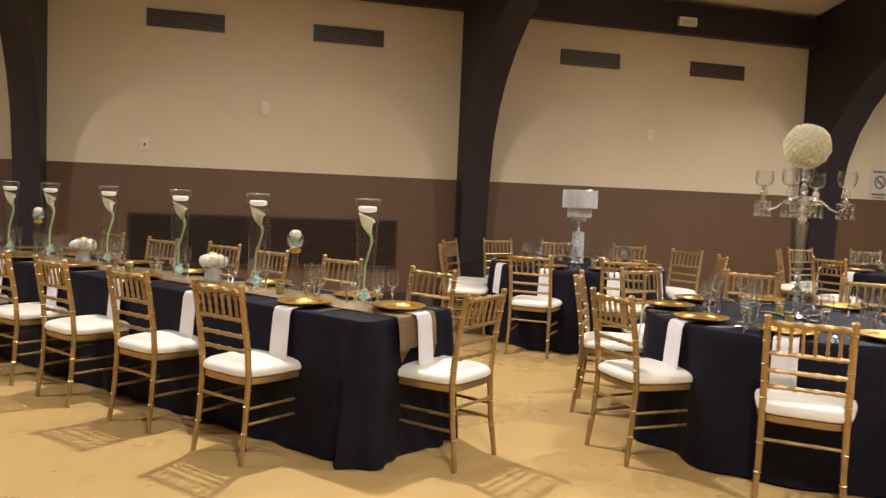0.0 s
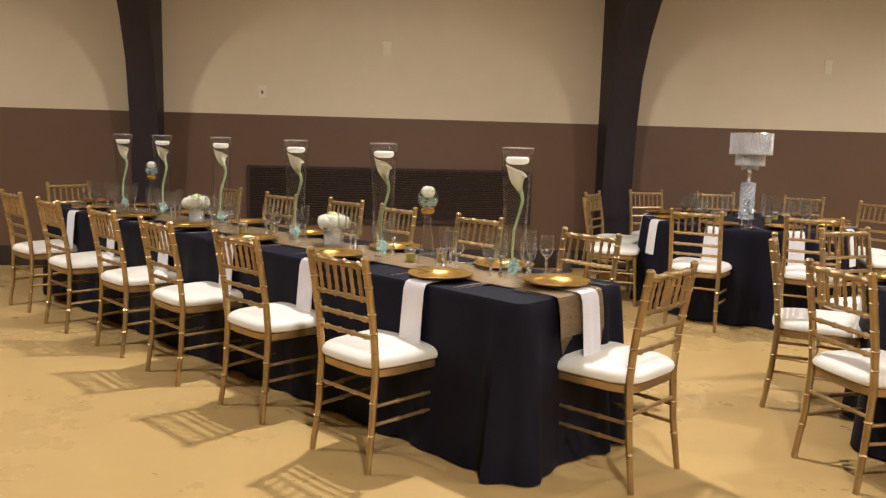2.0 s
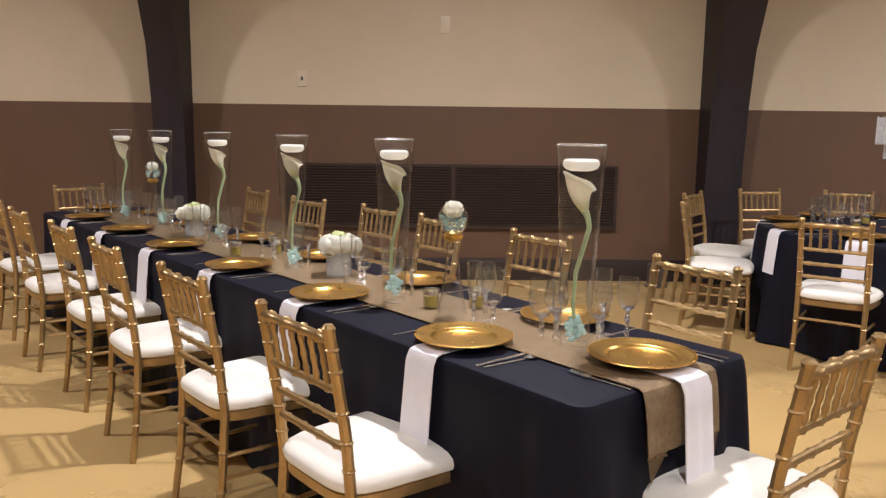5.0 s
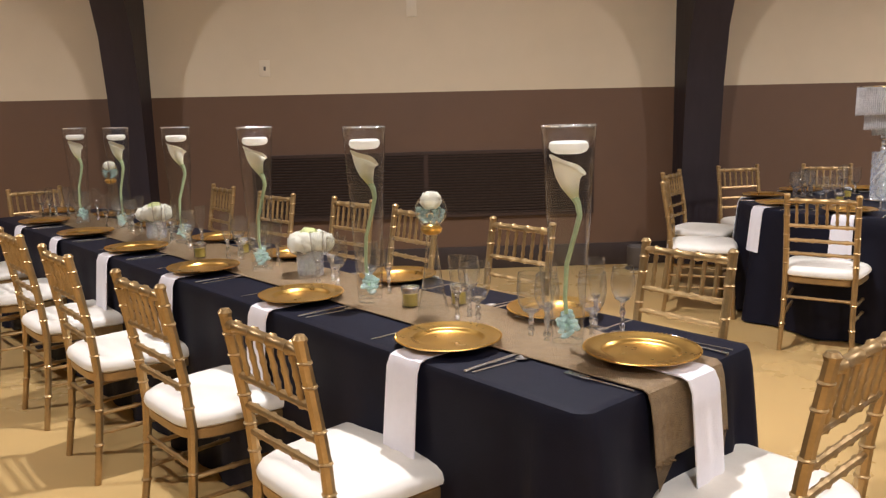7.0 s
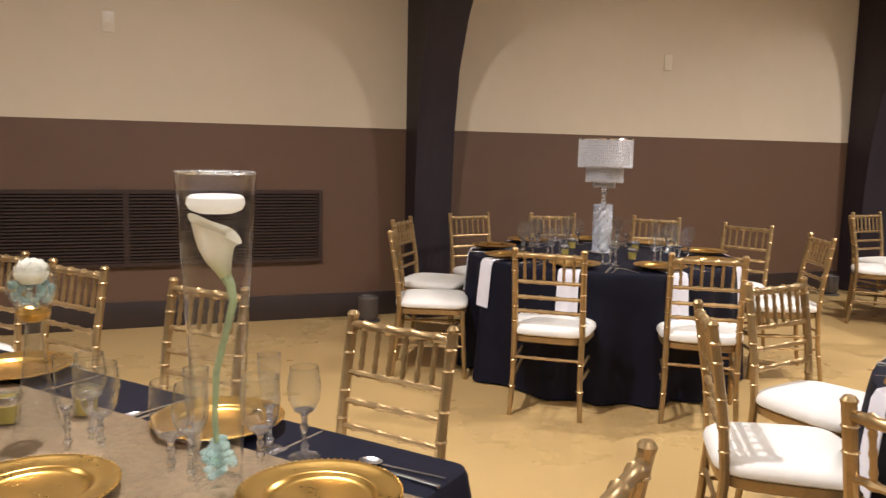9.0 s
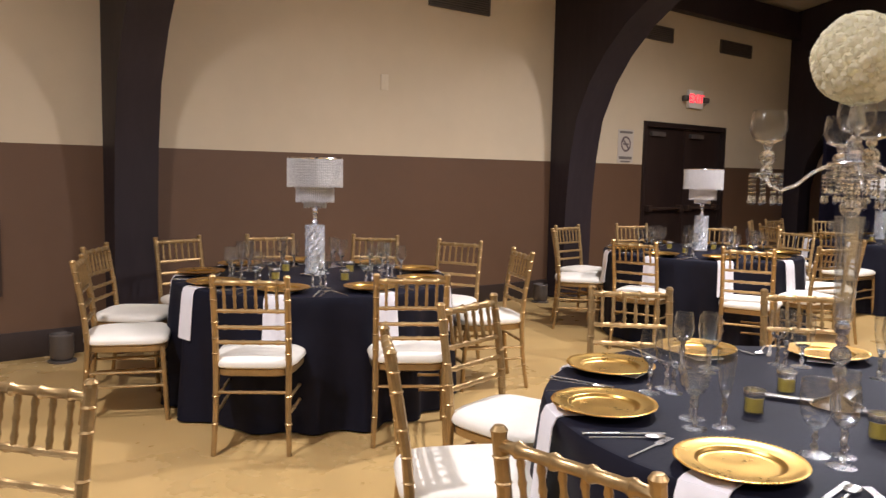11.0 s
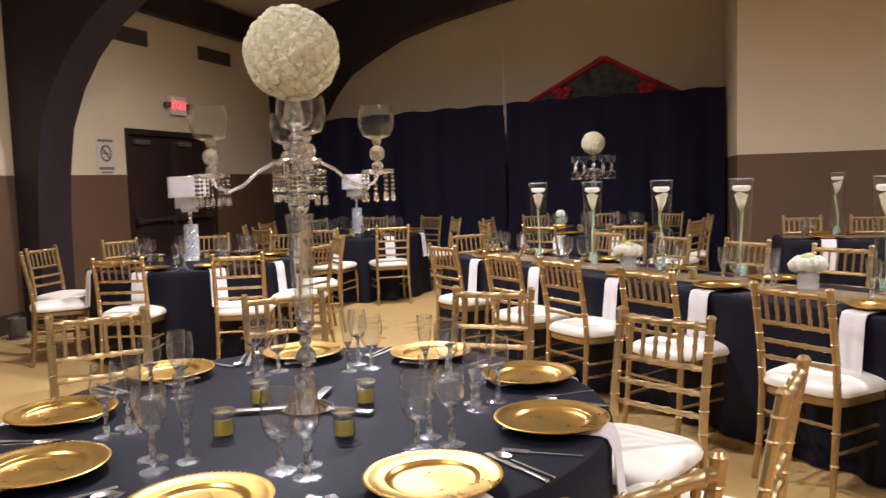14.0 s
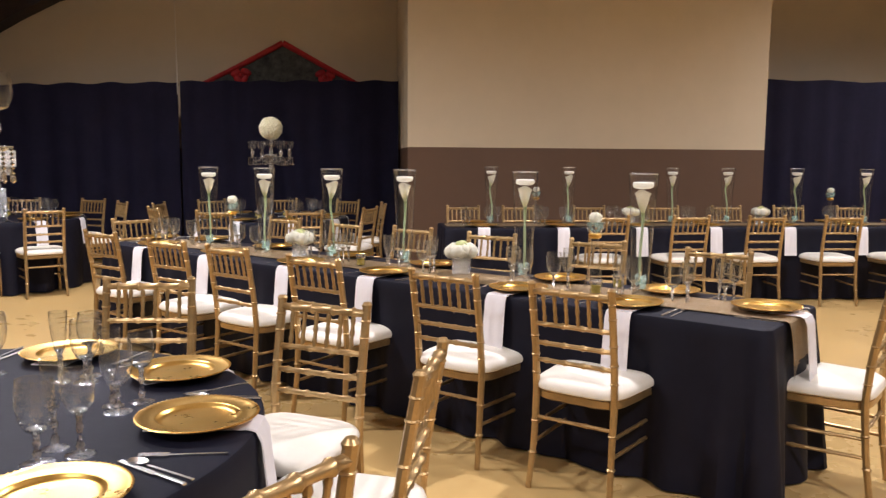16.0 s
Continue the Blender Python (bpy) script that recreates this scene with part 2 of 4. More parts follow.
# ---- mesh helpers ----
def part(name, bm, material, parent=None, label="", smooth=True):
    me = bpy.data.meshes.new(name)
    bm.to_mesh(me)
    bm.free()
    me.materials.append(material)
    if smooth:
        me.polygons.foreach_set("use_smooth", [True] * len(me.polygons))
        me.set_sharp_from_angle(angle=radians(42))
    ob = new(name, me)
    if parent is not None:
        ob.parent = parent
    if label:
        ob["label"] = label
    if material in CLEAR:
        ob.visible_shadow = False
    return ob


def thing(name, label, category, group="", kind="", m=None):
    ob = tagged(new(name), label, category, group, kind)
    if m is not None:
        ob.matrix_basis = m
    return ob


def box(bm, x0, y0, z0, x1, y1, z1, bev=0.0):
    vs = [bm.verts.new(p) for p in ((x0, y0, z0), (x1, y0, z0), (x1, y1, z0), (x0, y1, z0), (x0, y0, z1), (x1, y0, z1), (x1, y1, z1), (x0, y1, z1))]
    fs = [bm.faces.new([vs[i] for i in q]) for q in ((3, 2, 1, 0), (4, 5, 6, 7), (0, 1, 5, 4), (1, 2, 6, 5), (2, 3, 7, 6), (3, 0, 4, 7))]
    if bev:
        es = list({e for f in fs for e in f.edges})
        bmesh.ops.bevel(bm, geom=es, offset=bev, segments=2, affect="EDGES", profile=0.6)
    return bm


def boxed(x0, y0, z0, x1, y1, z1, bev=0.0):
    return box(bmesh.new(), x0, y0, z0, x1, y1, z1, bev)


def tube(bm, pts, radii, seg=8, cap=True):
    """A round bar along pts with one radius a point."""
    pts = [Vector(p) for p in pts]
    rings = []
    ref = None
    for i, p in enumerate(pts):
        d = (pts[min(i + 1, len(pts) - 1)] - pts[max(i - 1, 0)]).normalized()
        if ref is None:
            ref = Vector((0, 0, 1)) if abs(d.z) < 0.9 else Vector((1, 0, 0))
        u = d.cross(ref).normalized()
        v = d.cross(u).normalized()
        r = radii[i] if isinstance(radii, (list, tuple)) else radii
        rings.append([bm.verts.new(p + r * (math.cos(a) * u + math.sin(a) * v)) for a in (2 * math.pi * k / seg for k in range(seg))])
    for a, b in zip(rings, rings[1:]):
        for k in range(seg):
            bm.faces.new((a[k], b[k], b[(k + 1) % seg], a[(k + 1) % seg]))
    if cap:
        bm.faces.new(rings[0])
        bm.faces.new(list(reversed(rings[-1])))
    return bm


def lathe(bm, profile, seg=24, cx=0.0, cy=0.0, closed=False):
    """Turns (r, z) pairs round the upright axis through (cx, cy)."""
    rings = []
    for r, z in profile:
        if r < 1e-5:
            rings.append([bm.verts.new((cx, cy, z))])
        else:
            rings.append([bm.verts.new((cx + r * math.cos(2 * math.pi * k / seg), cy + r * math.sin(2 * math.pi * k / seg), z)) for k in range(seg)])
    pairs = list(zip(rings, rings[1:]))
    if closed:
        pairs.append((rings[-1], rings[0]))
    for a, b in pairs:
        for k in range(seg):
            k2 = (k + 1) % seg
            if len(a) == 1 and len(b) == 1:
                continue
            if len(a) == 1:
                bm.faces.new((a[0], b[k2], b[k]))
            elif len(b) == 1:
                bm.faces.new((a[k], a[k2], b[0]))
            else:
                bm.faces.new((a[k], a[k2], b[k2], b[k]))
    return bm


def lathed(profile, seg=24, **kw):
    return lathe(bmesh.new(), profile, seg, **kw)


def blob(bm, c, r, seg=8, rings=6, squash=1.0):
    prof = [(r * math.sin(math.pi * i / rings), c[2] - r * squash * math.cos(math.pi * i / rings)) for i in range(rings + 1)]
    prof[0], prof[-1] = (0, prof[0][1]), (0, prof[-1][1])
    return lathe(bm, prof, seg, c[0], c[1])


def strip(bm, line, w0, w1, thick):
    """A ribbon of cloth with thickness: line holds (y, z) points, width along x from w0 to w1."""
    n = len(line)
    rows = []
    for i, (y, z) in enumerate(line):
        a, b = line[max(i - 1, 0)], line[min(i + 1, n - 1)]
        dy, dz = b[0] - a[0], b[1] - a[1]
        L = math.hypot(dy, dz) or 1
        ny, nz = -dz / L * thick, dy / L * thick
        w = (w0 + (w1 - w0) * i / (n - 1)) / 2
        row = []
        for k in range(7):
            x = -w + 2 * w * k / 6
            ripple = 0.004 * math.sin(k * 2.1 + 0.4) * i / (n - 1)
            row.append((x, y + ny * ripple / thick, z + nz * ripple / thick, ny, nz))
        rows.append(row)
    top = [[bm.verts.new((x, y + ny, z + nz)) for x, y, z, ny, nz in r] for r in rows]
    bot = [[bm.verts.new((x, y, z)) for x, y, z, ny, nz in r] for r in rows]
    for i in range(n - 1):
        for k in range(6):
            bm.faces.new((top[i][k], top[i][k + 1], top[i + 1][k + 1], top[i + 1][k]))
            bm.faces.new((bot[i][k + 1], bot[i][k], bot[i + 1][k], bot[i + 1][k + 1]))
        bm.faces.new((bot[i][0], top[i][0], top[i + 1][0], bot[i + 1][0]))
        bm.faces.new((top[i][6], bot[i][6], bot[i + 1][6], top[i + 1][6]))
    for r0, r1, flip in ((top[0], bot[0], False), (top[-1], bot[-1], True)):
        for k in range(6):
            q = (r0[k + 1], r0[k], r1[k], r1[k + 1])
            bm.faces.new(tuple(reversed(q)) if flip else q)
    return bm


# ---- the hall ----
WX0, WX1, WY0, WY1 = -12.0, 10.86, -12.0, 10.0
WAIN, EAVE, RIDGE_Y, RIDGE_Z = 1.605, 4.05, -1.0, 6.4
T = 0.2
floor = tagged(part("floor", boxed(WX0 - T, WY0 - T, -0.1, WX1 + T, WY1 + T, 0.0), M_FLOOR), "waxed tan smooth hall floor with soft reflections", "floor", kind="structure")


def wall(name, label, x0, y0, x1, y1, ax):
    """A wall with a brown dado below and cream paint above, inner face on the room's side."""
    w = thing(name, label, "wall", kind="structure")
    part("dado", boxed(x0, y0, 0, x1, y1, WAIN), M_BROWN, w, "brown painted lower wall", False)
    if ax == "y":
        part("upper_wall", boxed(x0, y0, WAIN, x1, y1, EAVE + 0.05), M_WALL, w, "cream painted upper wall", False)
    else:
        bm = bmesh.new()
        pts = [(WY0 - T, WAIN), (WY1 + T, WAIN), (WY1 + T, EAVE), (RIDGE_Y, RIDGE_Z), (WY0 - T, EAVE)]
        a = [bm.verts.new((x0, y, z)) for y, z in pts]
        b = [bm.verts.new((x1, y, z)) for y, z in pts]
        bm.faces.new(a), bm.faces.new(list(reversed(b)))
        for i in range(5):
            j = (i + 1) % 5
            bm.faces.new((a[j], a[i], b[i], b[j]))
        bmesh.ops.recalc_face_normals(bm, faces=bm.faces)
        part("upper_wall", bm, M_WALL, w, "cream painted gable wall", False)
    return w


# north wall with the doorway cut through it
DX0, DX1, DZ = 6.75, 8.70, 2.18
wn = thing("wall_north", "long wall, cream above a brown painted dado", "wall", kind="structure")
part("dado", boxed(WX0 - T, WY1, 0, DX0, WY1 + T, WAIN), M_BROWN, wn, "brown painted lower wall", False)
part("dado", boxed(DX1, WY1, 0, WX1 + T, WY1 + T, WAIN), M_BROWN, wn, "brown painted lower wall", False)
part("upper_wall", boxed(WX0 - T, WY1, WAIN, DX0, WY1 + T, EAVE), M_WALL, wn, "cream painted upper wall", False)
part("upper_wall", boxed(DX1, WY1, WAIN, WX1 + T, WY1 + T, EAVE), M_WALL, wn, "cream painted upper wall", False)
part("upper_wall", boxed(DX0, WY1, DZ, DX1, WY1 + T, EAVE), M_WALL, wn, "cream painted upper wall", False)
wall("wall_south", "long wall behind, cream above brown dado", WX0 - T, WY0 - T, WX1 + T, WY0, "y")
wall("wall_east", "gable wall, cream above brown dado", WX1, WY0 - T, WX1 + T, WY1 + T, "x")
wall("wall_west", "gable wall, cream above brown dado", WX0 - T, WY0 - T, WX0, WY1 + T, "x")
bm = bmesh.new()
for ya, yb in ((WY1 + T, RIDGE_Y), (WY0 - T, RIDGE_Y)):
    q = [bm.verts.new((x, y, z)) for x, y, z in ((WX0 - T, ya, EAVE - 0.02), (WX1 + T, ya, EAVE - 0.02), (WX1 + T, yb, RIDGE_Z), (WX0 - T, yb, RIDGE_Z))]
    q2 = [bm.verts.new(v.co + Vector((0, 0, 0.15))) for v in q]
    bm.faces.new(q), bm.faces.new(list(reversed(q2)))
    for i in range(4):
        bm.faces.new((q[(i + 1) % 4], q[i], q2[i], q2[(i + 1) % 4]))
bmesh.ops.recalc_face_normals(bm, faces=bm.faces)
tagged(part("ceiling", bm, M_CEIL, smooth=False), "cream sloping ceiling boards under the roof", "ceiling", kind="structure")

for name, seg in (("baseboard", (WX0, DX0 - 0.08)), ("baseboard", (DX1 + 0.08, WX1))):
    tagged(part(name, boxed(seg[0], WY1 - 0.022, 0, seg[1], WY1 - 0.002, 0.205, 0.004), M_BASE), "dark brown baseboard along the wall", "baseboard", kind="structure")
tagged(part("eave_beam", boxed(WX0, WY1 - 0.16, 3.65, WX1, WY1 - 0.002, 4.04, 0.01), M_ARCH), "dark timber beam along the top of the wall", "beam", kind="structure")
tagged(part("eave_beam", boxed(WX0, WY0 + 0.002, 3.62, WX1, WY0 + 0.16, 4.03, 0.01), M_ARCH), "dark timber beam along the top of the wall", "beam", kind="structure")


def under_roof(y):
    """Height of the ceiling's underside at y."""
    return RIDGE_Z - abs(y - RIDGE_Y) * (RIDGE_Z - EAVE + 0.02) / (WY1 + T - RIDGE_Y)


def arch(x0, x1, gable=False):
    """A laminated arch frame: straight legs, curved haunches, rafters to the ridge."""
    if gable:
        half = [(9.72, 0.0), (9.72, 1.3), (9.62, 1.75), (9.42, 2.12), (9.14, 2.52), (8.92, 2.87), (8.64, 3.19), (8.22, 3.44), (7.72, 3.70), (7.03, 3.91), (6.3, 4.08), (4.0, 4.57)]
    else:
        half = [(9.75, 0.0), (9.73, 1.1), (9.69, 1.62), (9.61, 2.09), (9.44, 2.48), (9.23, 2.79), (8.95, 3.08), (8.65, 3.30), (8.22, 3.53), (7.72, 3.74), (7.03, 3.95), (6.2, 4.14), (4.0, 4.62)]
    half.append((RIDGE_Y, under_roof(RIDGE_Y) - 0.6))
    outs = []
    for y, z in half:
        if z < 3.0:
            outs.append((9.99, z))
        elif y > 8.5:
            outs.append((9.99, min(under_roof(9.99) - 0.02, 3.2 + (9.1 - y) * 1.9)))
        else:
            yy = min(y + 0.12 * max(y - 4, 0), 9.9)
            outs.append((yy, under_roof(yy) - 0.02))
    inner = half + [(2 * RIDGE_Y - y, z) for y, z in reversed(half[:-1])]
    outer = outs + [(2 * RIDGE_Y - y, z) for y, z in reversed(outs[:-1])]
    bm = bmesh.new()
    rows = [[bm.verts.new((x, y, z)) for x, (y, z) in ((x0, a), (x1, a), (x1, b), (x0, b))] for a, b in zip(inner, outer)]
    for r, s in zip(rows, rows[1:]):
        for k in range(4):
            bm.faces.new((r[k], r[(k + 1) % 4], s[(k + 1) % 4], s[k]))
    bm.faces.new(rows[0]), bm.faces.new(rows[-1])
    bmesh.ops.recalc_face_normals(bm, faces=bm.faces)
    return tagged(part("roof_arch", bm, M_ARCH), "dark stained laminated timber arch frame", "arch", "roof arches", "structure")


for ax0, aw in ((-10.2, 0.37), (-4.95, 0.27), (-0.06, 0.33), (4.99, 0.46), (10.46, 0.38)):
    arch(ax0, ax0 + aw, ax0 > 10)


def vent(x0, x1, lift=0.0):
    v = thing("wall_vent", "grey metal louvred air vent on the wall", "vent", "wall vents")
    z0, z1, y = 3.135 + lift, 3.325 + lift, WY1 - 0.003
    part("backing", boxed(x0, y - 0.008, z0, x1, y, z1), M_VENTBACK, v, smooth=False)
    fr = bmesh.new()
    for a in ((x0, z0, x1, z0 + 0.018), (x0, z1 - 0.018, x1, z1), (x0, z0 + 0.018, x0 + 0.018, z1 - 0.018), (x1 - 0.018, z0 + 0.018, x1, z1 - 0.018)):
        box(fr, a[0], y - 0.026, a[1], a[2], y - 0.008, a[3])
    part("frame", fr, M_VENT, v, smooth=False)
    for k in range(6):
        zz = z0 + 0.026 + k * 0.024
        part("slat", boxed(x0 + 0.018, y - 0.022, zz, x1 - 0.018, y - 0.010, zz + 0.014), M_VENT, v, smooth=False)


for vx in (-3.69, -1.87, 1.25, 3.13, 6.46, 8.44):
    vent(vx, vx + 0.83, 0.1 if vx > 5 else 0.0)

# return-air grille low on the wall
gr = thing("return_grille", "dark brown metal return air grille with fine slats", "grille")
GX0, GX1, GZ0, GZ1, GXM = -3.85, -0.79, 0.485, 1.08, -2.31
part("backing", boxed(GX0, WY1 - 0.012, GZ0, GX1, WY1 - 0.003, GZ1), M_VENTBACK, gr, smooth=False)
for a in ((GX0, GZ0, GX1, GZ0 + 0.03), (GX0, GZ1 - 0.03, GX1, GZ1), (GX0, GZ0 + 0.03, GX0 + 0.03, GZ1 - 0.03), (GX1 - 0.03, GZ0 + 0.03, GX1, GZ1 - 0.03), (GXM - 0.02, GZ0 + 0.03, GXM + 0.02, GZ1 - 0.03)):
    part("frame", boxed(a[0], WY1 - 0.035, a[1], a[2], WY1 - 0.012, a[3]), M_GRILLE, gr, smooth=False)
for k in range(21):
    zz = GZ0 + 0.034 + k * 0.0254
    for xa, xb in ((GX0 + 0.03, GXM - 0.02), (GXM + 0.02, GX1 - 0.03)):
        part("slat", boxed(xa, WY1 - 0.030, zz, xb, WY1 - 0.014, zz + 0.013), M_GRILLE, gr, smooth=False)


def wall_plate(x, z, w=0.075, h=0.12, inset=None):
    p = thing("wall_plate", "small ivory plastic switch plate on the wall", "wall plate", "wall plates", m=pose(x, WY1 - 0.001, z))
    part("plate", boxed(-w / 2, -0.008, -h / 2, w / 2, 0, h / 2, 0.003), M_PLATE_W, p)
    part("socket", boxed(-w / 9, -0.011, -h / 8, w / 9, -0.007, h / 8, 0.001), inset or M_PLATE_W, p)


wall_plate(-3.69, 1.835, 0.09, 0.14, M_VENT), wall_plate(-2.4, 2.325, 0.09, 0.15), wall_plate(2.6, 2.32, 0.09, 0.15)

# double doors
dr = thing("door_1", "dark brown closed double doors in dark frame", "door", kind="structure")
for a in ((DX0, 0, DX0 + 0.07, DZ), (DX1 - 0.07, 0, DX1, DZ), (DX0 + 0.07, DZ - 0.07, DX1 - 0.07, DZ)):
    part("door_frame", boxed(a[0], WY1 - 0.02, a[1], a[2], WY1 + 0.12, a[3], 0.004), M_DOOR, dr)
dm = (DX0 + DX1) / 2
for xa, xb, hx in ((DX0 + 0.075, dm - 0.004, dm - 0.1), (dm + 0.004, DX1 - 0.075, dm + 0.1)):
    leaf = part("door_leaf", boxed(xa, WY1 + 0.03, 0.008, xb, WY1 + 0.075, DZ - 0.075, 0.004), M_DOOR, dr)
    b2 = bmesh.new()
    tube(b2, [(xa + 0.08, WY1 - 0.03, 1.02), (xb - 0.08, WY1 - 0.03, 1.02)], 0.016)
    box(b2, xa + 0.06, WY1 - 0.045, 0.98, xa + 0.14, WY1 + 0.03, 1.06, 0.004)
    box(b2, xb - 0.14, WY1 - 0.045, 0.98, xb - 0.06, WY1 + 0.03, 1.06, 0.004)
    part("push_bar", b2, M_GRILLE, leaf, "dark metal push bar")
    part("closer", boxed(xa + 0.1, WY1 - 0.02, DZ - 0.19, xa + 0.4, WY1 + 0.03, DZ - 0.13, 0.004), M_VENT, leaf)


def text_part(name, body, size, m, material, parent, thick=0.002):
    cu = bpy.data.curves.new(name, "FONT")
    cu.body, cu.size, cu.extrude, cu.align_x, cu.align_y = body, size, thick, "CENTER", "CENTER"
    tmp = bpy.data.objects.new(name, cu)
    me = bpy.data.meshes.new_from_object(tmp)
    bpy.data.objects.remove(tmp)
    me.materials.clear()
    me.materials.append(material)
    ob = new(name, me)
    ob.parent, ob.matrix_basis = parent, m
    return ob


ex = thing("exit_sign", "lit red exit sign with two emergency lamp heads", "exit sign", m=pose(7.85, WY1 - 0.002, 2.53))
part("housing", boxed(-0.17, -0.05, -0.125, 0.17, 0, 0.125, 0.008), M_WHITE, ex)
text_part("lettering", "EXIT", 0.17, pose(0, -0.053, 0, 90, 0, 0), M_EXIT, ex)
for sx in (-1, 1):
    hb = bmesh.new()
    tube(hb, [(sx * 0.17, -0.03, 0.0), (sx * 0.2, -0.03, 0.0)], 0.012)
    lathe(hb, [(0, -0.04), (0.045, -0.035), (0.055, 0.0), (0.045, 0.035), (0, 0.04)], 12, sx * 0.245, -0.04)
    part("lamp_head", hb, M_VENT, ex, "grey emergency lamp head")

ns = thing("no_smoking_sign", "faded no smoking sign with dark ring on the wall", "sign", m=pose(6.385, WY1 - 0.002, 1.83))
part("board", boxed(-0.155, -0.006, -0.215, 0.155, 0, 0.215), M_BOARD, ns, smooth=False)
rb = bmesh.new()
N = 28
ri, ro = 0.075, 0.1
ring = [[rb.verts.new((r * math.cos(2 * math.pi * k / N), -0.0095, 0.03 + r * math.sin(2 * math.pi * k / N))) for r in (ri, ro)] for k in range(N)]
for k in range(N):
    a, b = ring[k], ring[(k + 1) % N]
    rb.faces.new((a[0], a[1], b[1], b[0]))
part("ring", rb, M_SIGN_RED, ns, smooth=False)
sb = boxed(-0.08, -0.009, -0.012, 0.08, -0.0065, 0.012)
bar = part("slash", sb, M_SIGN_RED, ns, smooth=False)
bar.matrix_basis = pose(0, 0, 0.03, 0, 45, 0)
part("symbol", boxed(-0.055, -0.0085, 0.018, 0.055, -0.0065, 0.04), M_INK, ns, smooth=False)
part("header_bar", boxed(-0.13, -0.0085, 0.165, 0.13, -0.0065, 0.195), M_INK, ns, smooth=False)
part("caption_bar", boxed(-0.13, -0.0085, -0.165, 0.13, -0.0065, -0.13), M_INK, ns, smooth=False)
part("caption_bar", boxed(-0.10, -0.0085, -0.205, 0.10, -0.0065, -0.185), M_INK, ns, smooth=False)

# small lamp on the eave beam
em = thing("beam_light", "small white emergency light on the timber beam", "light", m=pose(2.92, WY1 - 0.162, 3.79))
part("housing", boxed(-0.13, -0.07, -0.055, 0.13, 0, 0.055, 0.012), M_WHITE, em)
part("lens", boxed(-0.1, -0.078, -0.04, 0.1, -0.07, 0.02, 0.004), M_PLATE_W, em)

# pier wall that stands out from the gable wall, and drapes on both sides
BX, BY0, BY1 = 8.3, -1.84, 2.80
pier = thing("wall_pier", "projecting cream wall with brown dado between drapes", "wall", kind="structure")
part("dado", boxed(BX, BY0, 0, WX1 - 0.002, BY1, WAIN), M_BROWN, pier, "brown painted lower wall", False)
part("upper_wall", boxed(BX, BY0, WAIN, WX1 - 0.002, BY1, 5.55), M_WALL, pier, "cream painted upper wall", False)


def drape(y0, y1, x, z0, z1, seed):
    rnd = random.Random(seed)
    bm = bmesh.new()
    n = int(abs(y1 - y0) / 0.025)
    ph = 0.0
    cols = []
    phs = []
    for i in range(n + 1):
        f = i / n
        ph += 0.55 + 0.35 * rnd.random()
        phs.append(ph)
        top = z0 + (z1 - z0) * f + 0.012 * math.sin(f * 37)
        col = []
        for k in range(9):
            h = k / 8
            d = 0.022 * math.sin(phs[i] * 0.62) * (0.5 + 0.7 * (1 - h)) + 0.02 * math.sin(f * 29 + h * 1.2)
            col.append(bm.verts.new((x + d, y0 + (y1 - y0) * f, 0.02 + (top - 0.02) * h)))
        cols.append(col)
    for a, b in zip(cols, cols[1:]):
        for k in range(8):
            bm.faces.new((a[k], b[k], b[k + 1], a[k + 1]))
    bmesh.ops.solidify(bm, geom=bm.faces[:], thickness=0.006)
    return bm


for y0, y1, xx, za, zb, sd in ((9.15, 5.89, 9.95, 2.40, 2.50, 1), (5.87, BY1 + 0.03, 9.95, 2.51, 2.57, 2), (BY0 - 0.03, -7.8, 9.0, 2.585, 2.56, 3)):
    dp = thing("drape", "navy blue pleated floor-length drape on a pipe", "curtain", "drapes along the gable wall")
    part("fabric", drape(y0, y1, xx, za, zb, sd), M_CURTAIN, dp)
    pb = bmesh.new()
    tube(pb, [(xx + 0.05, y0, za - 0.03), (xx + 0.05, y1, zb - 0.03)], 0.018)
    part("pipe", pb, M_SILVER, dp)
    for yy in (y0 - 0.02 if y0 > y1 else y0, (y0 + y1) / 2):
        ub = bmesh.new()
        tube(ub, [(xx + 0.09, yy, 0.0), (xx + 0.09, yy, min(za, zb) - 0.02)], 0.02)
        part("upright", ub, M_SILVER, dp)

cd = bmesh.new()
tube(cd, [(9.87, 5.90, 5.58), (9.87, 5.89, 3.6), (9.87, 5.88, 2.32)], [0.003, 0.004, 0.009], 6)
tagged(part("hanging_strap", cd, M_BOARD), "white strap hanging from the roof over drape", "strap")

# gabled hanging above the drape
ped = thing("gable_hanging", "red trimmed triangular floral hanging above the drape", "wall hanging", m=pose(10.84, 4.52, 2.52))
pb = bmesh.new()
tri = [(-1.2, 0.0), (1.2, 0.0), (0.0, 0.66)]
a = [pb.verts.new((0, y, z)) for y, z in tri]
b = [pb.verts.new((-0.04, y, z)) for y, z in tri]
pb.faces.new(a), pb.faces.new(list(reversed(b)))
for i in range(3):
    pb.faces.new((a[(i + 1) % 3], a[i], b[i], b[(i + 1) % 3]))
bmesh.ops.recalc_face_normals(pb, faces=pb.faces)
part("panel", pb, M_DARKLEAF, ped, "dark floral panel", False)
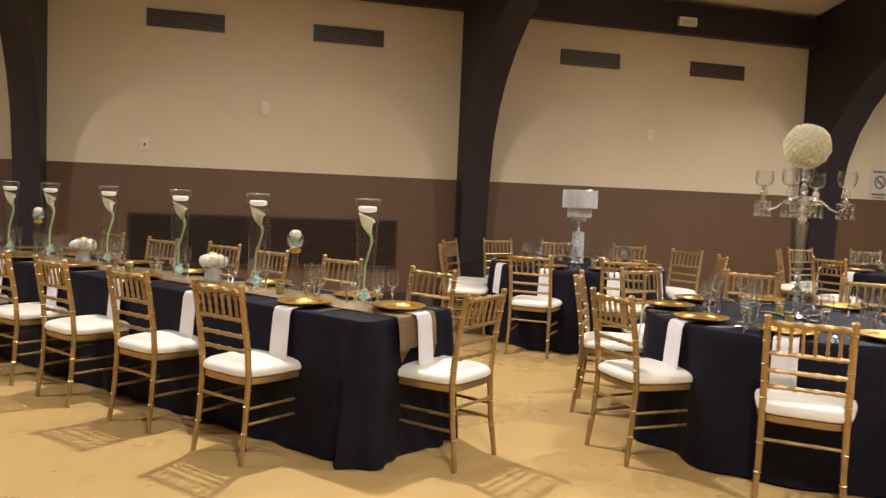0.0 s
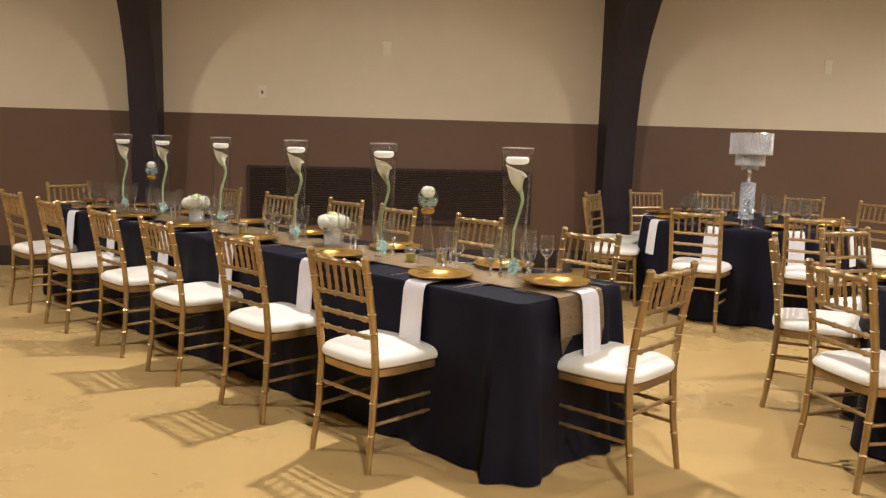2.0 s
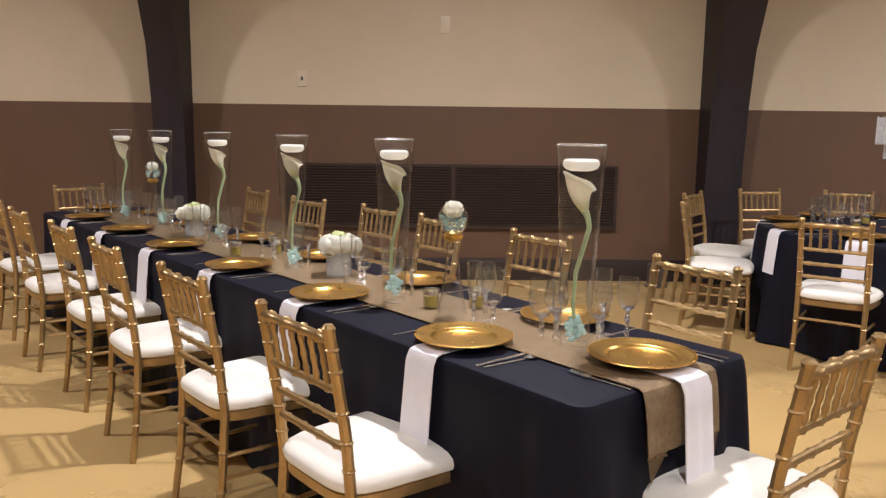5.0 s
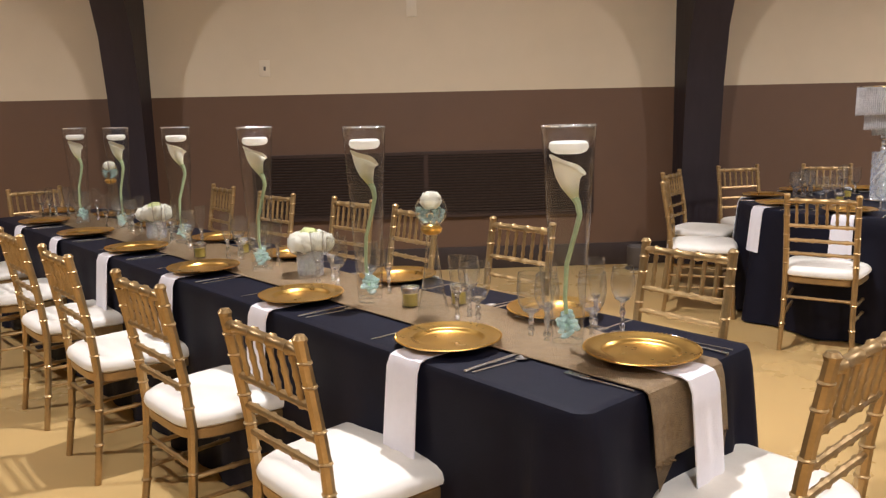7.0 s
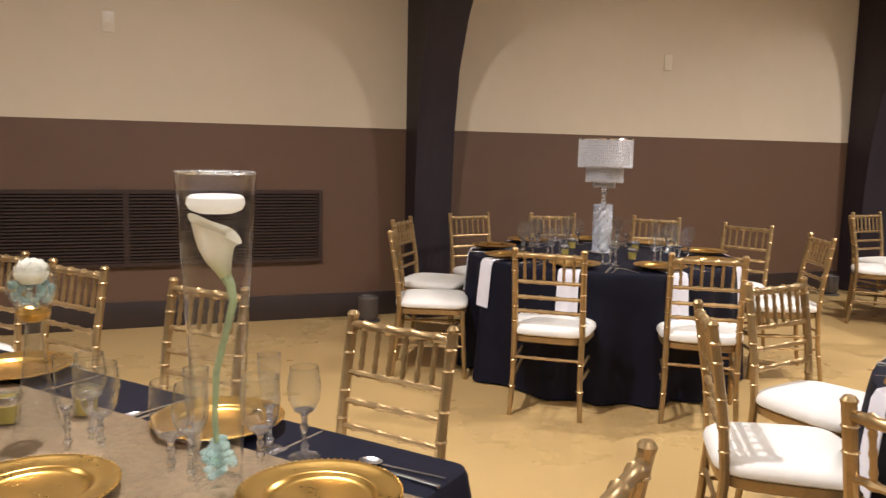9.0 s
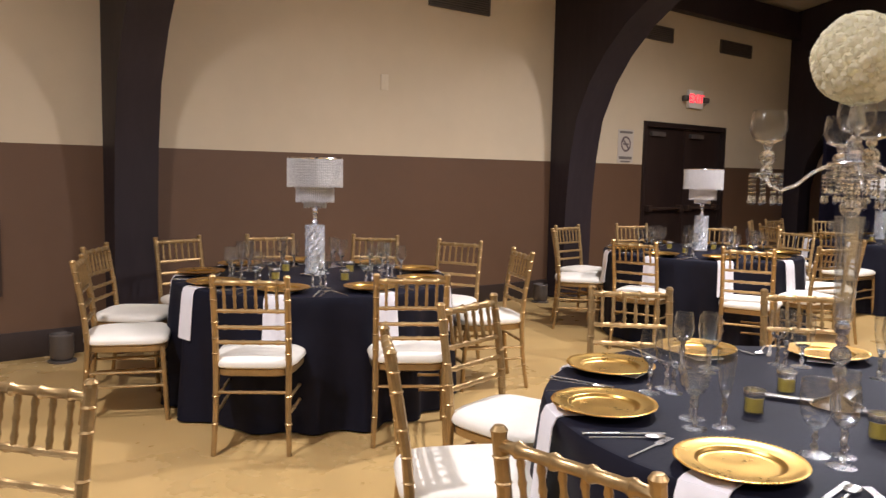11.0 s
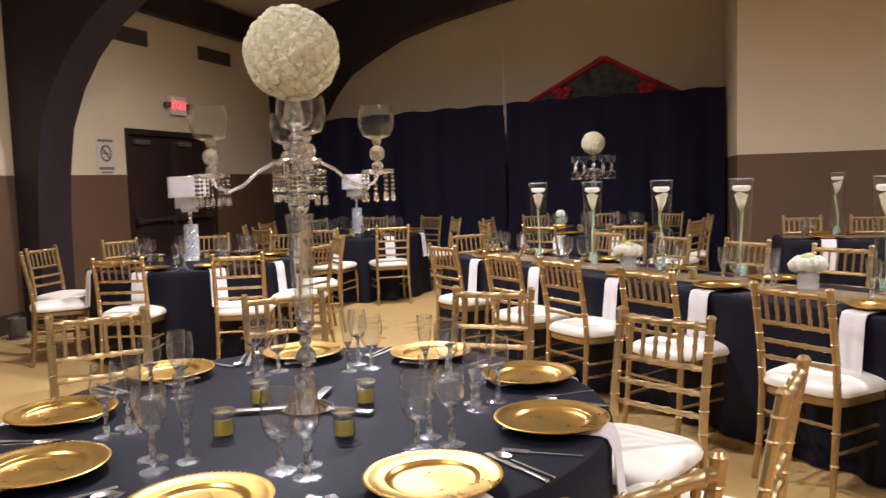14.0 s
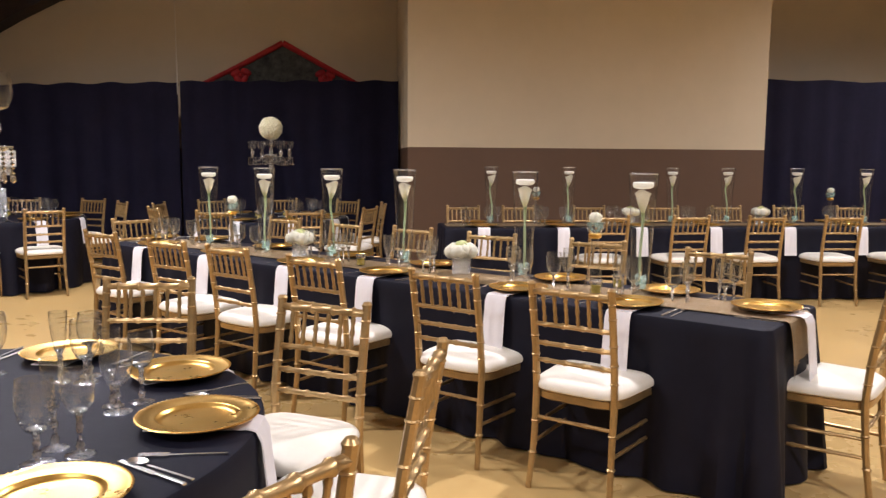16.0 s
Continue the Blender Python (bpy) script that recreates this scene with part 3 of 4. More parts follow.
for sy in (-1, 1):
    tb = bmesh.new()
    tube(tb, [(-0.05, sy * 1.2, 0.03), (-0.05, sy * 0.6, 0.335), (-0.05, 0, 0.66)], [0.03, 0.04, 0.045], 8)
    part("red_trim", tb, M_RED, ped, "red cloth edging")
    for by, bz, lean in ((0.55, 0.22, 25), (0.7, 0.2, -25), (0.58, 0.12, -50), (0.67, 0.11, 50)):
        loop = part("bow_loop", blob(bmesh.new(), (0, 0, 0), 0.085, 10, 8, 0.62), M_RED, ped, "red bow loop")
        loop.matrix_basis = pose(-0.06, sy * by, bz, sy * lean, 0, 0) @ Matrix.Diagonal((0.5, 1, 1, 1))
    part("bow_knot", blob(bmesh.new(), (-0.09, sy * 0.625, 0.165), 0.04, 8, 6), M_RED, ped, "red bow knot")

# unseen ceiling fittings, added to house the spots and glint in the glassware
for lx, ly in LAMPS:
    fx = thing("pendant_light", "unseen round white pendant light added under the sloping ceiling", "ceiling light", "hall pendants", m=pose(lx, ly, LAMP_Z))
    part("shade", lathed([(0.05, 0.22), (0.09, 0.2), (0.24, 0.06), (0.25, 0.05), (0.235, 0.06), (0.085, 0.19), (0.05, 0.21)], 24), M_WHITE, fx)
    part("diffuser", lathed([(0, 0.035), (0.2, 0.045), (0.232, 0.056), (0.2, 0.052), (0, 0.045)], 24), M_LAMPGLOW, fx, "glowing white diffuser added for reflections")
    part("rod", tube(bmesh.new(), [(0, 0, 0.21), (0, 0, under_roof(ly) - LAMP_Z)], 0.012), M_VENT, fx)

# ---- chairs ----
def bamboo(p, q, r, knots, rr=1.28):
    """A bar from p to q with raised rings at the given shares of its length."""
    p, q = Vector(p), Vector(q)
    L = (q - p).length
    st = [(0, r), (1, r)]
    for k in knots:
        d = 0.010 / L
        st += [(k - 1.3 * d, r), (k, r * rr), (k + 1.3 * d, r)]
    st.sort()
    return tube(bmesh.new(), [p.lerp(q, f) for f, _ in st], [x for _, x in st], 8)


def post_line(x):
    """The rear leg and back post, splayed at the foot and raked above the seat."""
    return [(x * 1.05, -0.235, 0.0), (x, -0.205, 0.22), (x, -0.19, 0.44), (x * 1.0, -0.205, 0.62), (x * 1.0, -0.235, 0.80), (x * 1.0, -0.255, 0.912)]


def at_z(x, z):
    pl = post_line(x)
    for a, b in zip(pl, pl[1:]):
        if a[2] <= z <= b[2]:
            f = (z - a[2]) / (b[2] - a[2])
            return Vector(a).lerp(Vector(b), f)
    return Vector(pl[-1])


def make_chair(m):
    c = thing("banquet_chair", "gold bamboo-style banquet chair with ivory seat cushion", "chair", "gold banquet chairs", m=m)
    X = 0.182
    for sx in (-X, X):
        pl = post_line(sx)
        pts, rad = [], []
        for i in range(25):
            z = 0.912 * i / 24
            pts.append(at_z(sx, z))
            rad.append(0.0165 if z > 0.4 else 0.0135 + 0.003 * z / 0.4)
        b = tube(bmesh.new(), pts, rad, 8)
        for z in (0.16, 0.30, 0.52, 0.60, 0.685, 0.80, 0.86):
            q = at_z(sx, z)
            tube(b, [q - Vector((0, 0, 0.008)), q, q + Vector((0, 0, 0.008))], [0.014, 0.0205, 0.014], 8)
        q = at_z(sx, 0.912)
        lathe(b, [(0.0165, q.z - 0.004), (0.0195, q.z + 0.006), (0.012, q.z + 0.016), (0, q.z + 0.018)], 8, q.x, q.y)
        part("back_post", b, M_GOLD, c)
        part("front_leg", bamboo((sx * 1.16, 0.23, 0.0), (sx * 1.1, 0.205, 0.43), 0.0145, (0.35, 0.68, 0.9)), M_GOLD, c)
    for z, r, nm in ((0.886, 0.0145, "top_rail"), (0.742, 0.0105, "back_rail"), (0.656, 0.0105, "back_rail"), (0.578, 0.0105, "back_rail")):
        part(nm, bamboo(at_z(-X, z), at_z(X, z), r, (0.14, 0.38, 0.62, 0.86), 1.4), M_GOLD, c)
    for k in range(6):
        x = -X + 2 * X * (k + 1) / 7
        part("spindle", bamboo(at_z(x, 0.742), at_z(x, 0.886), 0.0075, (0.2, 0.5, 0.8), 1.35), M_GOLD, c)
    b = bmesh.new()
    N = 32
    def seat_ring(r, z):
        res = []
        for k in range(N):
            a = 2 * math.pi * k / N
            ca, sa = math.cos(a), math.sin(a)
            e = 0.42
            x = math.copysign(abs(ca) ** e, ca) * 0.205 * r
            y = math.copysign(abs(sa) ** e, sa) * 0.215 * r + 0.01
            x *= 1.02 + 0.08 * (y / 0.2)
            res.append(b.verts.new((x, y, z)))
        return res
    def loft(rs):
        for p, q in zip(rs, rs[1:]):
            for k in range(N):
                b.faces.new((p[k], p[(k + 1) % N], q[(k + 1) % N], q[k]))
        b.faces.new(list(reversed(rs[0]))), b.faces.new(rs[-1])
    loft([seat_ring(0.98, 0.403), seat_ring(1.03, 0.41), seat_ring(1.03, 0.438), seat_ring(0.98, 0.446)])
    part("seat_frame", b, M_GOLD, c)
    b = bmesh.new()
    loft([seat_ring(1.02, 0.444), seat_ring(1.075, 0.452), seat_ring(1.09, 0.466), seat_ring(1.06, 0.483), seat_ring(0.97, 0.496), seat_ring(0.82, 0.504), seat_ring(0.5, 0.511), seat_ring(0.2, 0.513)])
    part("cushion", b, M_CUSHION, c, "ivory padded seat cushion")
    def front(sx, z):
        return Vector((sx * 1.16, 0.23, 0)).lerp(Vector((sx * 1.1, 0.205, 0.43)), z / 0.43)
    for z in (0.185, 0.275):
        part("stretcher", bamboo(front(-X, z), front(X, z), 0.0085, (0.33, 0.67), 1.4), M_GOLD, c)
    part("stretcher", bamboo(at_z(-X, 0.32), at_z(X, 0.32), 0.0085, (0.33, 0.67), 1.4), M_GOLD, c)
    for sx in (-X, X):
        for z in (0.205, 0.285):
            part("stretcher", bamboo(at_z(sx, z), front(sx, z), 0.0085, (0.33, 0.67), 1.4), M_GOLD, c)
    return c


CHAIR = None


def chair(x, y, face, jx=0.0):
    """A chair whose back's middle stands at (x, y), its sitter looking along face degrees."""
    global CHAIR
    a = radians(face)
    m = pose(x + 0.24 * math.cos(a), y + 0.24 * math.sin(a), 0, 0, 0, face - 90 + jx)
    if CHAIR is None:
        CHAIR = make_chair(m)
        return CHAIR
    return copy_thing(CHAIR, m)


# ---- tables with cloths ----
TOP = 0.765


def skirt(bm, outline, top, folds):
    """A cloth: flat top, rounded edge, folds that deepen to the hem. outline: x, y, outward normal, share of the way round."""
    levels = [(0.0, -0.02, 0.0), (0.004, -0.006, 0.0), (0.016, 0.0, 0.0)] + [(f * (top - 0.012), 0.02 * f, f) for f in (0.08, 0.18, 0.32, 0.48, 0.64, 0.8, 0.92, 1.0)]
    rings = []
    for dz, out, f in levels:
        ring = []
        for x, y, nx, ny, s in outline:
            o = out + folds(s) * f ** 0.8
            ring.append(bm.verts.new((x + nx * o, y + ny * o, top - dz)))
        rings.append(ring)
    n = len(outline)
    bm.faces.new(rings[0])
    for a, b in zip(rings, rings[1:]):
        for k in range(n):
            bm.faces.new((a[k], b[k], b[(k + 1) % n], a[(k + 1) % n]))
    return bm


def table_legs(parent, spots):
    for x, y in spots:
        b = bmesh.new()
        tube(b, [(x, y, 0), (x, y, TOP - 0.03)], 0.016, 8)
        part("leg", b, M_VENT, parent)


def round_table(cx, cy, R, seed):
    t = thing("round_table", "round folding banquet table hidden under its cloth", "table", "round tables", m=pose(cx, cy, 0))
    part("tabletop", lathed([(0, TOP - 0.03), (R - 0.03, TOP - 0.03), (R - 0.03, TOP - 0.006), (0, TOP - 0.006)], 48), M_VENT, t)
    table_legs(t, [(0.4, 0.4), (-0.4, 0.4), (0.4, -0.4), (-0.4, -0.4)])
    rnd = random.Random(seed)
    ks = [(rnd.choice((9, 11, 13, 16, 19)), rnd.uniform(0, 6.28), rnd.uniform(0.5, 1)) for _ in range(4)]
    N = 200
    outline = [(R * math.cos(2 * math.pi * k / N), R * math.sin(2 * math.pi * k / N), math.cos(2 * math.pi * k / N), math.sin(2 * math.pi * k / N), k / N) for k in range(N)]
    fold = lambda s: 0.034 * sum(w * math.sin(2 * math.pi * f * s + p) for f, p, w in ks) - 0.01
    cl = tagged(part("tablecloth", skirt(bmesh.new(), outline, TOP, fold), M_CLOTH), "black satin tablecloth falling to the floor in folds", "tablecloth", "tablecloths")
    cl.matrix_basis = pose(cx, cy, 0)


def long_table(ox, oy, deg, L, W, seed):
    """A row of tables under one cloth: starts at (ox, oy), runs L metres along deg."""
    t = thing("banquet_table", "long banquet table hidden under its black cloth", "table", "long tables", m=pose(ox, oy, 0, 0, 0, deg))
    part("tabletop", boxed(0.02, -W / 2 + 0.02, TOP - 0.03, L - 0.02, W / 2 - 0.02, TOP - 0.006), M_VENT, t)
    table_legs(t, [(0.3, 0.25), (0.3, -0.25), (L - 0.3, 0.25), (L - 0.3, -0.25)])
    c = 0.05
    pts = []
    def seg(x0, y0, x1, y1, nx, ny, step=0.03):
        n = max(2, int(math.hypot(x1 - x0, y1 - y0) / step))
        for k in range(n):
            pts.append((x0 + (x1 - x0) * k / n, y0 + (y1 - y0) * k / n, nx, ny))
    def corner(x, y, a0):
        for k in range(10):
            a = radians(a0 + 9 * k)
            pts.append((x + c * math.cos(a), y + c * math.sin(a), math.cos(a), math.sin(a)))
    h = W / 2
    seg(c, -h, L - c, -h, 0, -1), corner(L - c, -h + c, -90)
    seg(L, -h + c, L, h - c, 1, 0), corner(L - c, h - c, 0)
    seg(L - c, h, c, h, 0, 1), corner(c, h - c, 90)
    seg(0, h - c, 0, -h + c, -1, 0), corner(c, -h + c, 180)
    acc, out = 0.0, []
    for i, p in enumerate(pts):
        if i:
            acc += math.hypot(p[0] - pts[i - 1][0], p[1] - pts[i - 1][1])
        out.append((*p, acc))
    rnd = random.Random(seed)
    ks = [(rnd.uniform(14, 32), rnd.uniform(0, 6.28), rnd.uniform(0.4, 1)) for _ in range(4)]
    cs = (L - 2 * c, L - 2 * c + W, 2 * L - 3 * c + W, 2 * L - 4 * c + 2 * W)
    def fold(s):
        near = max(math.exp(-((s - q) / 0.16) ** 2) for q in cs)
        return 0.013 * sum(w * math.sin(f * s + p) for f, p, w in ks) + near * 0.05 * (1 + math.sin(s * 38)) * 0.8
    cl = tagged(part("tablecloth", skirt(bmesh.new(), out, TOP, fold), M_CLOTH), "black satin tablecloth with gathered corners, to the floor", "tablecloth", "tablecloths")
    cl.matrix_basis = pose(ox, oy, 0, 0, 0, deg)


# ---- place settings ----
BASES = {}


def put(key, maker, m):
    """The first of a kind is built, the others are copies."""
    if key not in BASES:
        BASES[key] = maker(m)
        return BASES[key]
    return copy_thing(BASES[key], m)


def make_charger(m):
    b = bmesh.new()
    prof = [(0, 0.0045), (0.03, 0.004), (0.09, 0.003), (0.1, 0.0038), (0.106, 0.0075), (0.109, 0.0125), (0.1125, 0.0145), (0.117, 0.014), (0.150, 0.0185), (0.160, 0.0215), (0.165, 0.0195), (0.160, 0.015), (0.112, 0.002), (0.10, 0.0), (0, 0.0)]
    lathe(b, prof, 48)
    c = tagged(part("charger_plate", b, M_CHARGER), "gold beaded charger plate on the tablecloth", "plate", "charger plates")
    c.matrix_basis = m @ Matrix.Scale(0.93, 4)
    bd = bmesh.new()
    for k in range(72):
        a = 2 * math.pi * k / 72
        blob(bd, (0.1615 * math.cos(a), 0.1615 * math.sin(a), 0.021), 0.0027, 5, 3)
    part("beaded_rim", bd, M_CHARGER, c, "gold beaded rim")
    return c


def make_napkin(m):
    line = [(-0.16, 0.003), (-0.05, 0.003), (0.03, 0.003), (0.095, 0.003), (0.115, -0.003), (0.128, -0.03), (0.135, -0.1), (0.143, -0.18), (0.149, -0.25), (0.153, -0.29)]
    line = [(-y, z) for y, z in line]
    n = tagged(part("napkin", strip(bmesh.new(), line, 0.115, 0.13, -0.004), M_NAPKIN), "white satin napkin hanging over the table edge", "napkin", "napkins")
    n.matrix_basis = m
    return n


def make_fork(m):
    b = bmesh.new()
    box(b, -0.004, -0.10, 0, 0.004, 0.03, 0.003)
    box(b, -0.011, 0.03, 0.001, 0.011, 0.05, 0.004)
    for x in (-0.0095, -0.0035, 0.0025, 0.0085):
        box(b, x - 0.0012, 0.05, 0.002, x + 0.0018, 0.098, 0.005)
    f = tagged(part("fork", b, M_SILVER, smooth=False), "polished steel dinner fork on the tablecloth", "fork", "cutlery")
    f.matrix_basis = m
    return f


def make_knife(m):
    b = bmesh.new()
    box(b, -0.0055, -0.11, 0, 0.0055, -0.01, 0.006, 0.002)
    box(b, -0.008, -0.01, 0.001, 0.007, 0.115, 0.0035)
    f = tagged(part("knife", b, M_SILVER, smooth=False), "polished steel dinner knife on the tablecloth", "knife", "cutlery")
    f.matrix_basis = m
    return f


def make_spoon(m):
    b = bmesh.new()
    box(b, -0.004, -0.10, 0, 0.004, 0.05, 0.003)
    rings = []
    for f, z in ((1.0, 0.006), (0.6, 0.002), (0.0, 0.0005)):
        rings.append([b.verts.new((0.019 * f * math.cos(a), 0.075 + 0.028 * f * math.sin(a), z)) for a in (2 * math.pi * k / 12 for k in range(12))] if f else [b.verts.new((0, 0.075, z))])
    for k in range(12):
        k2 = (k + 1) % 12
        b.faces.new((rings[0][k], rings[0][k2], rings[1][k2], rings[1][k]))
        b.faces.new((rings[1][k], rings[1][k2], rings[2][0]))
    s = tagged(part("spoon", b, M_SILVER), "polished steel spoon on the tablecloth", "spoon", "cutlery")
    s.matrix_basis = m
    return s


def make_goblet(kind):
    spec = {
        "water_goblet": ([(0.009, 0.07), (0.024, 0.08), (0.037, 0.105), (0.042, 0.14), (0.040, 0.175), (0.038, 0.192)], 0.037, 0.07, "clear water goblet"),
        "wine_glass": ([(0.006, 0.095), (0.022, 0.105), (0.034, 0.13), (0.036, 0.155), (0.032, 0.185), (0.030, 0.20)], 0.034, 0.095, "clear stemmed wine glass"),
        "champagne_flute": ([(0.006, 0.085), (0.014, 0.10), (0.021, 0.14), (0.0245, 0.18), (0.026, 0.215)], 0.030, 0.085, "clear champagne flute"),
    }[kind]
    prof, fr, sz, lab = spec
    def make(m):
        g = thing(kind, lab + " on the table", "glass", "stemware", m=m)
        rim, low = prof[-1], prof[0][1]
        lip = [(rim[0] - 0.0002, rim[1] + 0.0012), (rim[0] - 0.0016, rim[1] + 0.001), (rim[0] - 0.0015, rim[1] - 0.003)]
        part("bowl", lathed([(0, low - 0.001)] + prof + lip, 24), M_STEMWARE, g)
        part("bowl_base", lathed([(0, low), (prof[0][0] * 0.9, low + 0.001), (prof[1][0] * 0.9, prof[1][1] + 0.002), (prof[1][0] * 0.6, prof[1][1] + 0.004), (0, low + 0.009)], 12), M_CRYSTAL, g, "thick cut glass base of the bowl")
        sb = [(0, 0.006), (0.0085, 0.0065), (0.0065, 0.014), (0.0105, 0.024), (0.0065, 0.034), (0.0055, sz * 0.55), (0.0095, sz * 0.7), (0.0055, sz * 0.84), (0.0085, sz - 0.001), (0, sz - 0.0008)]
        part("stem", lathed(sb, 8), M_CRYSTAL, g, "", False)
        part("foot", lathed([(0, 0), (fr, 0), (fr, 0.0025), (fr * 0.7, 0.004), (0.010, 0.0068), (0, 0.007)], 20), M_CRYSTAL, g)
        return g
    return make


GOBLETS = {k: make_goblet(k) for k in ("water_goblet", "wine_glass", "champagne_flute")}
RND = random.Random(7)


def setting(x, y, face, edge=None, lift=0.0):
    """One cover: charger at (x, y), the guest looks along face degrees from the table's edge."""
    j = lambda a: RND.uniform(-a, a)
    base = pose(x, y, TOP + 0.001, 0, 0, face - 90)
    put("charger", make_charger, base @ pose(j(0.008), j(0.008), 0.0105 + lift, 0, 0, j(90)))
    e = 0.17 if edge is None else edge
    put("napkin", make_napkin, base @ pose(j(0.015), -e + 0.122 - 6 * lift, lift, 0, 0, j(3)))
    put("fork", make_fork, base @ pose(-0.21 + j(0.006), -0.02, 0, 0, 0, j(4)))
    put("knife", make_knife, base @ pose(0.205 + j(0.006), -0.02, 0, 0, 0, j(4)))
    put("spoon", make_spoon, base @ pose(0.235 + j(0.006), -0.02, 0, 0, 0, j(5)))
    for kind, gx, gy in (("water_goblet", 0.10, 0.225), ("wine_glass", 0.185, 0.20), ("champagne_flute", 0.155, 0.275)):
        put(kind, GOBLETS[kind], base @ pose(gx + j(0.015), gy + j(0.015), 0, 0, 0, j(60)))


# ---- centrepieces ----
def calla(parent, lean):
    """A calla lily: a bent green stem along the vase wall and a tilted white spathe, its lip just under the candle."""
    b = bmesh.new()
    tube(b, [(0.0, 0.0, 0.05), (-0.012 * lean, 0.006, 0.15), (-0.006 * lean, 0.004, 0.26), (0.022 * lean, 0.0, 0.36), (0.036 * lean, 0, 0.415), (0.03 * lean, 0, 0.45), (0.02 * lean, 0, 0.468)], [0.0065, 0.007, 0.0075, 0.008, 0.009, 0.0105, 0.013], 8)
    part("stem", b, M_STEM, parent, "green lily stem")
    b = bmesh.new()
    rows, N = [], 24
    for f, r, dx, z in ((0.0, 0.0125, 0.022, 0.462), (0.15, 0.018, 0.013, 0.478), (0.32, 0.028, 0.004, 0.499), (0.5, 0.037, -0.003, 0.521), (0.68, 0.043, -0.007, 0.543), (0.84, 0.048, -0.008, 0.56), (0.94, 0.053, -0.008, 0.569), (1.0, 0.058, -0.009, 0.574)):
        row = []
        for k in range(N):
            a = 2 * math.pi * k / N
            c = math.cos(a)
            flare = max(0, f - 0.3) / 0.7
            up = (0.022 * c + 0.003 * math.sin(3 * a + 1)) * flare
            tip = 0.014 * max(-c, 0) ** 5 * flare ** 2
            x = lean * (dx - (r * c - tip) * (1 - 0.12 * flare))
            row.append(b.verts.new((x, r * math.sin(a) * (0.8 - 0.15 * max(c, 0) * flare), z + up - 0.8 * tip)))
        rows.append(row)
    for p, q in zip(rows, rows[1:]):
        for k in range(N):
            b.faces.new((p[k], p[(k + 1) % N], q[(k + 1) % N], q[k]))
    bmesh.ops.solidify(b, geom=b.faces[:], thickness=0.0022)
    bmesh.ops.recalc_face_normals(b, faces=b.faces)
    part("lily", b, M_LILY, parent, "white calla lily flower")
    b = bmesh.new()
    tube(b, [(0.008 * lean, 0, 0.485), (-0.008 * lean, 0, 0.55)], [0.006, 0.005], 6)
    part("spadix", b, M_YELLOWGREEN, parent, "yellow spadix")


def make_vase(lean):
    def make(m):
        v = thing("tall_vase", "tall flared glass vase with calla lily and floating candle", "vase", "lily vases", m=m @ Matrix.Scale(0.885, 4))
        H, r0, r1 = 0.685, 0.047, 0.083
        out = [(0, 0.0), (r0, 0.0), (r0 + 0.001, 0.004)] + [(r0 + (r1 - r0) * (k / 6) ** 1.1, 0.01 + (H - 0.01) * k / 6) for k in range(1, 7)]
        inn = [(r1 - 0.001, H + 0.002), (r1 - 0.0045, H + 0.002), (r1 - 0.0055, H - 0.012)]
        part("vase_body", lathed(out + inn, 32), M_VASE, v)
        part("vase_rim", lathed([(r1 - 0.005, H), (r1 - 0.003, H + 0.003), (r1, H + 0.002), (r1, H - 0.003), (r1 - 0.004, H - 0.003)], 32, closed=True), M_ICE, v, "polished glass rim")
        part("vase_foot", lathed([(0, 0.001), (r0 - 0.001, 0.001), (r0 - 0.001, 0.02), (0, 0.018)], 24), M_CRYSTAL, v, "thick clear glass bottom")
        calla(v, lean)
        part("floating_candle", lathed([(0, 0.6), (0.036, 0.601), (0.053, 0.608), (0.06, 0.62), (0.058, 0.633), (0.05, 0.639), (0, 0.636)], 24), M_CANDLE, v, "white floating candle")
        b = bmesh.new()
        rnd = random.Random(3)
        for k in range(46):
            a, r = rnd.uniform(0, 6.28), 0.030 * math.sqrt(rnd.random())
            blob(b, (r * math.cos(a), r * math.sin(a), 0.034 + 0.075 * rnd.random()), rnd.uniform(0.010, 0.0135), 7, 5, 0.7)
        part("glass_gems", b, M_GREEN_GLASS, v, "pale green glass gems")
        return v
    return make


VASES = [make_vase(1), make_vase(-1)]


def vase(x, y, turn, which=0):
    put("vase%d" % which, VASES[which], pose(x, y, TOP + 0.006, 0, 0, turn))


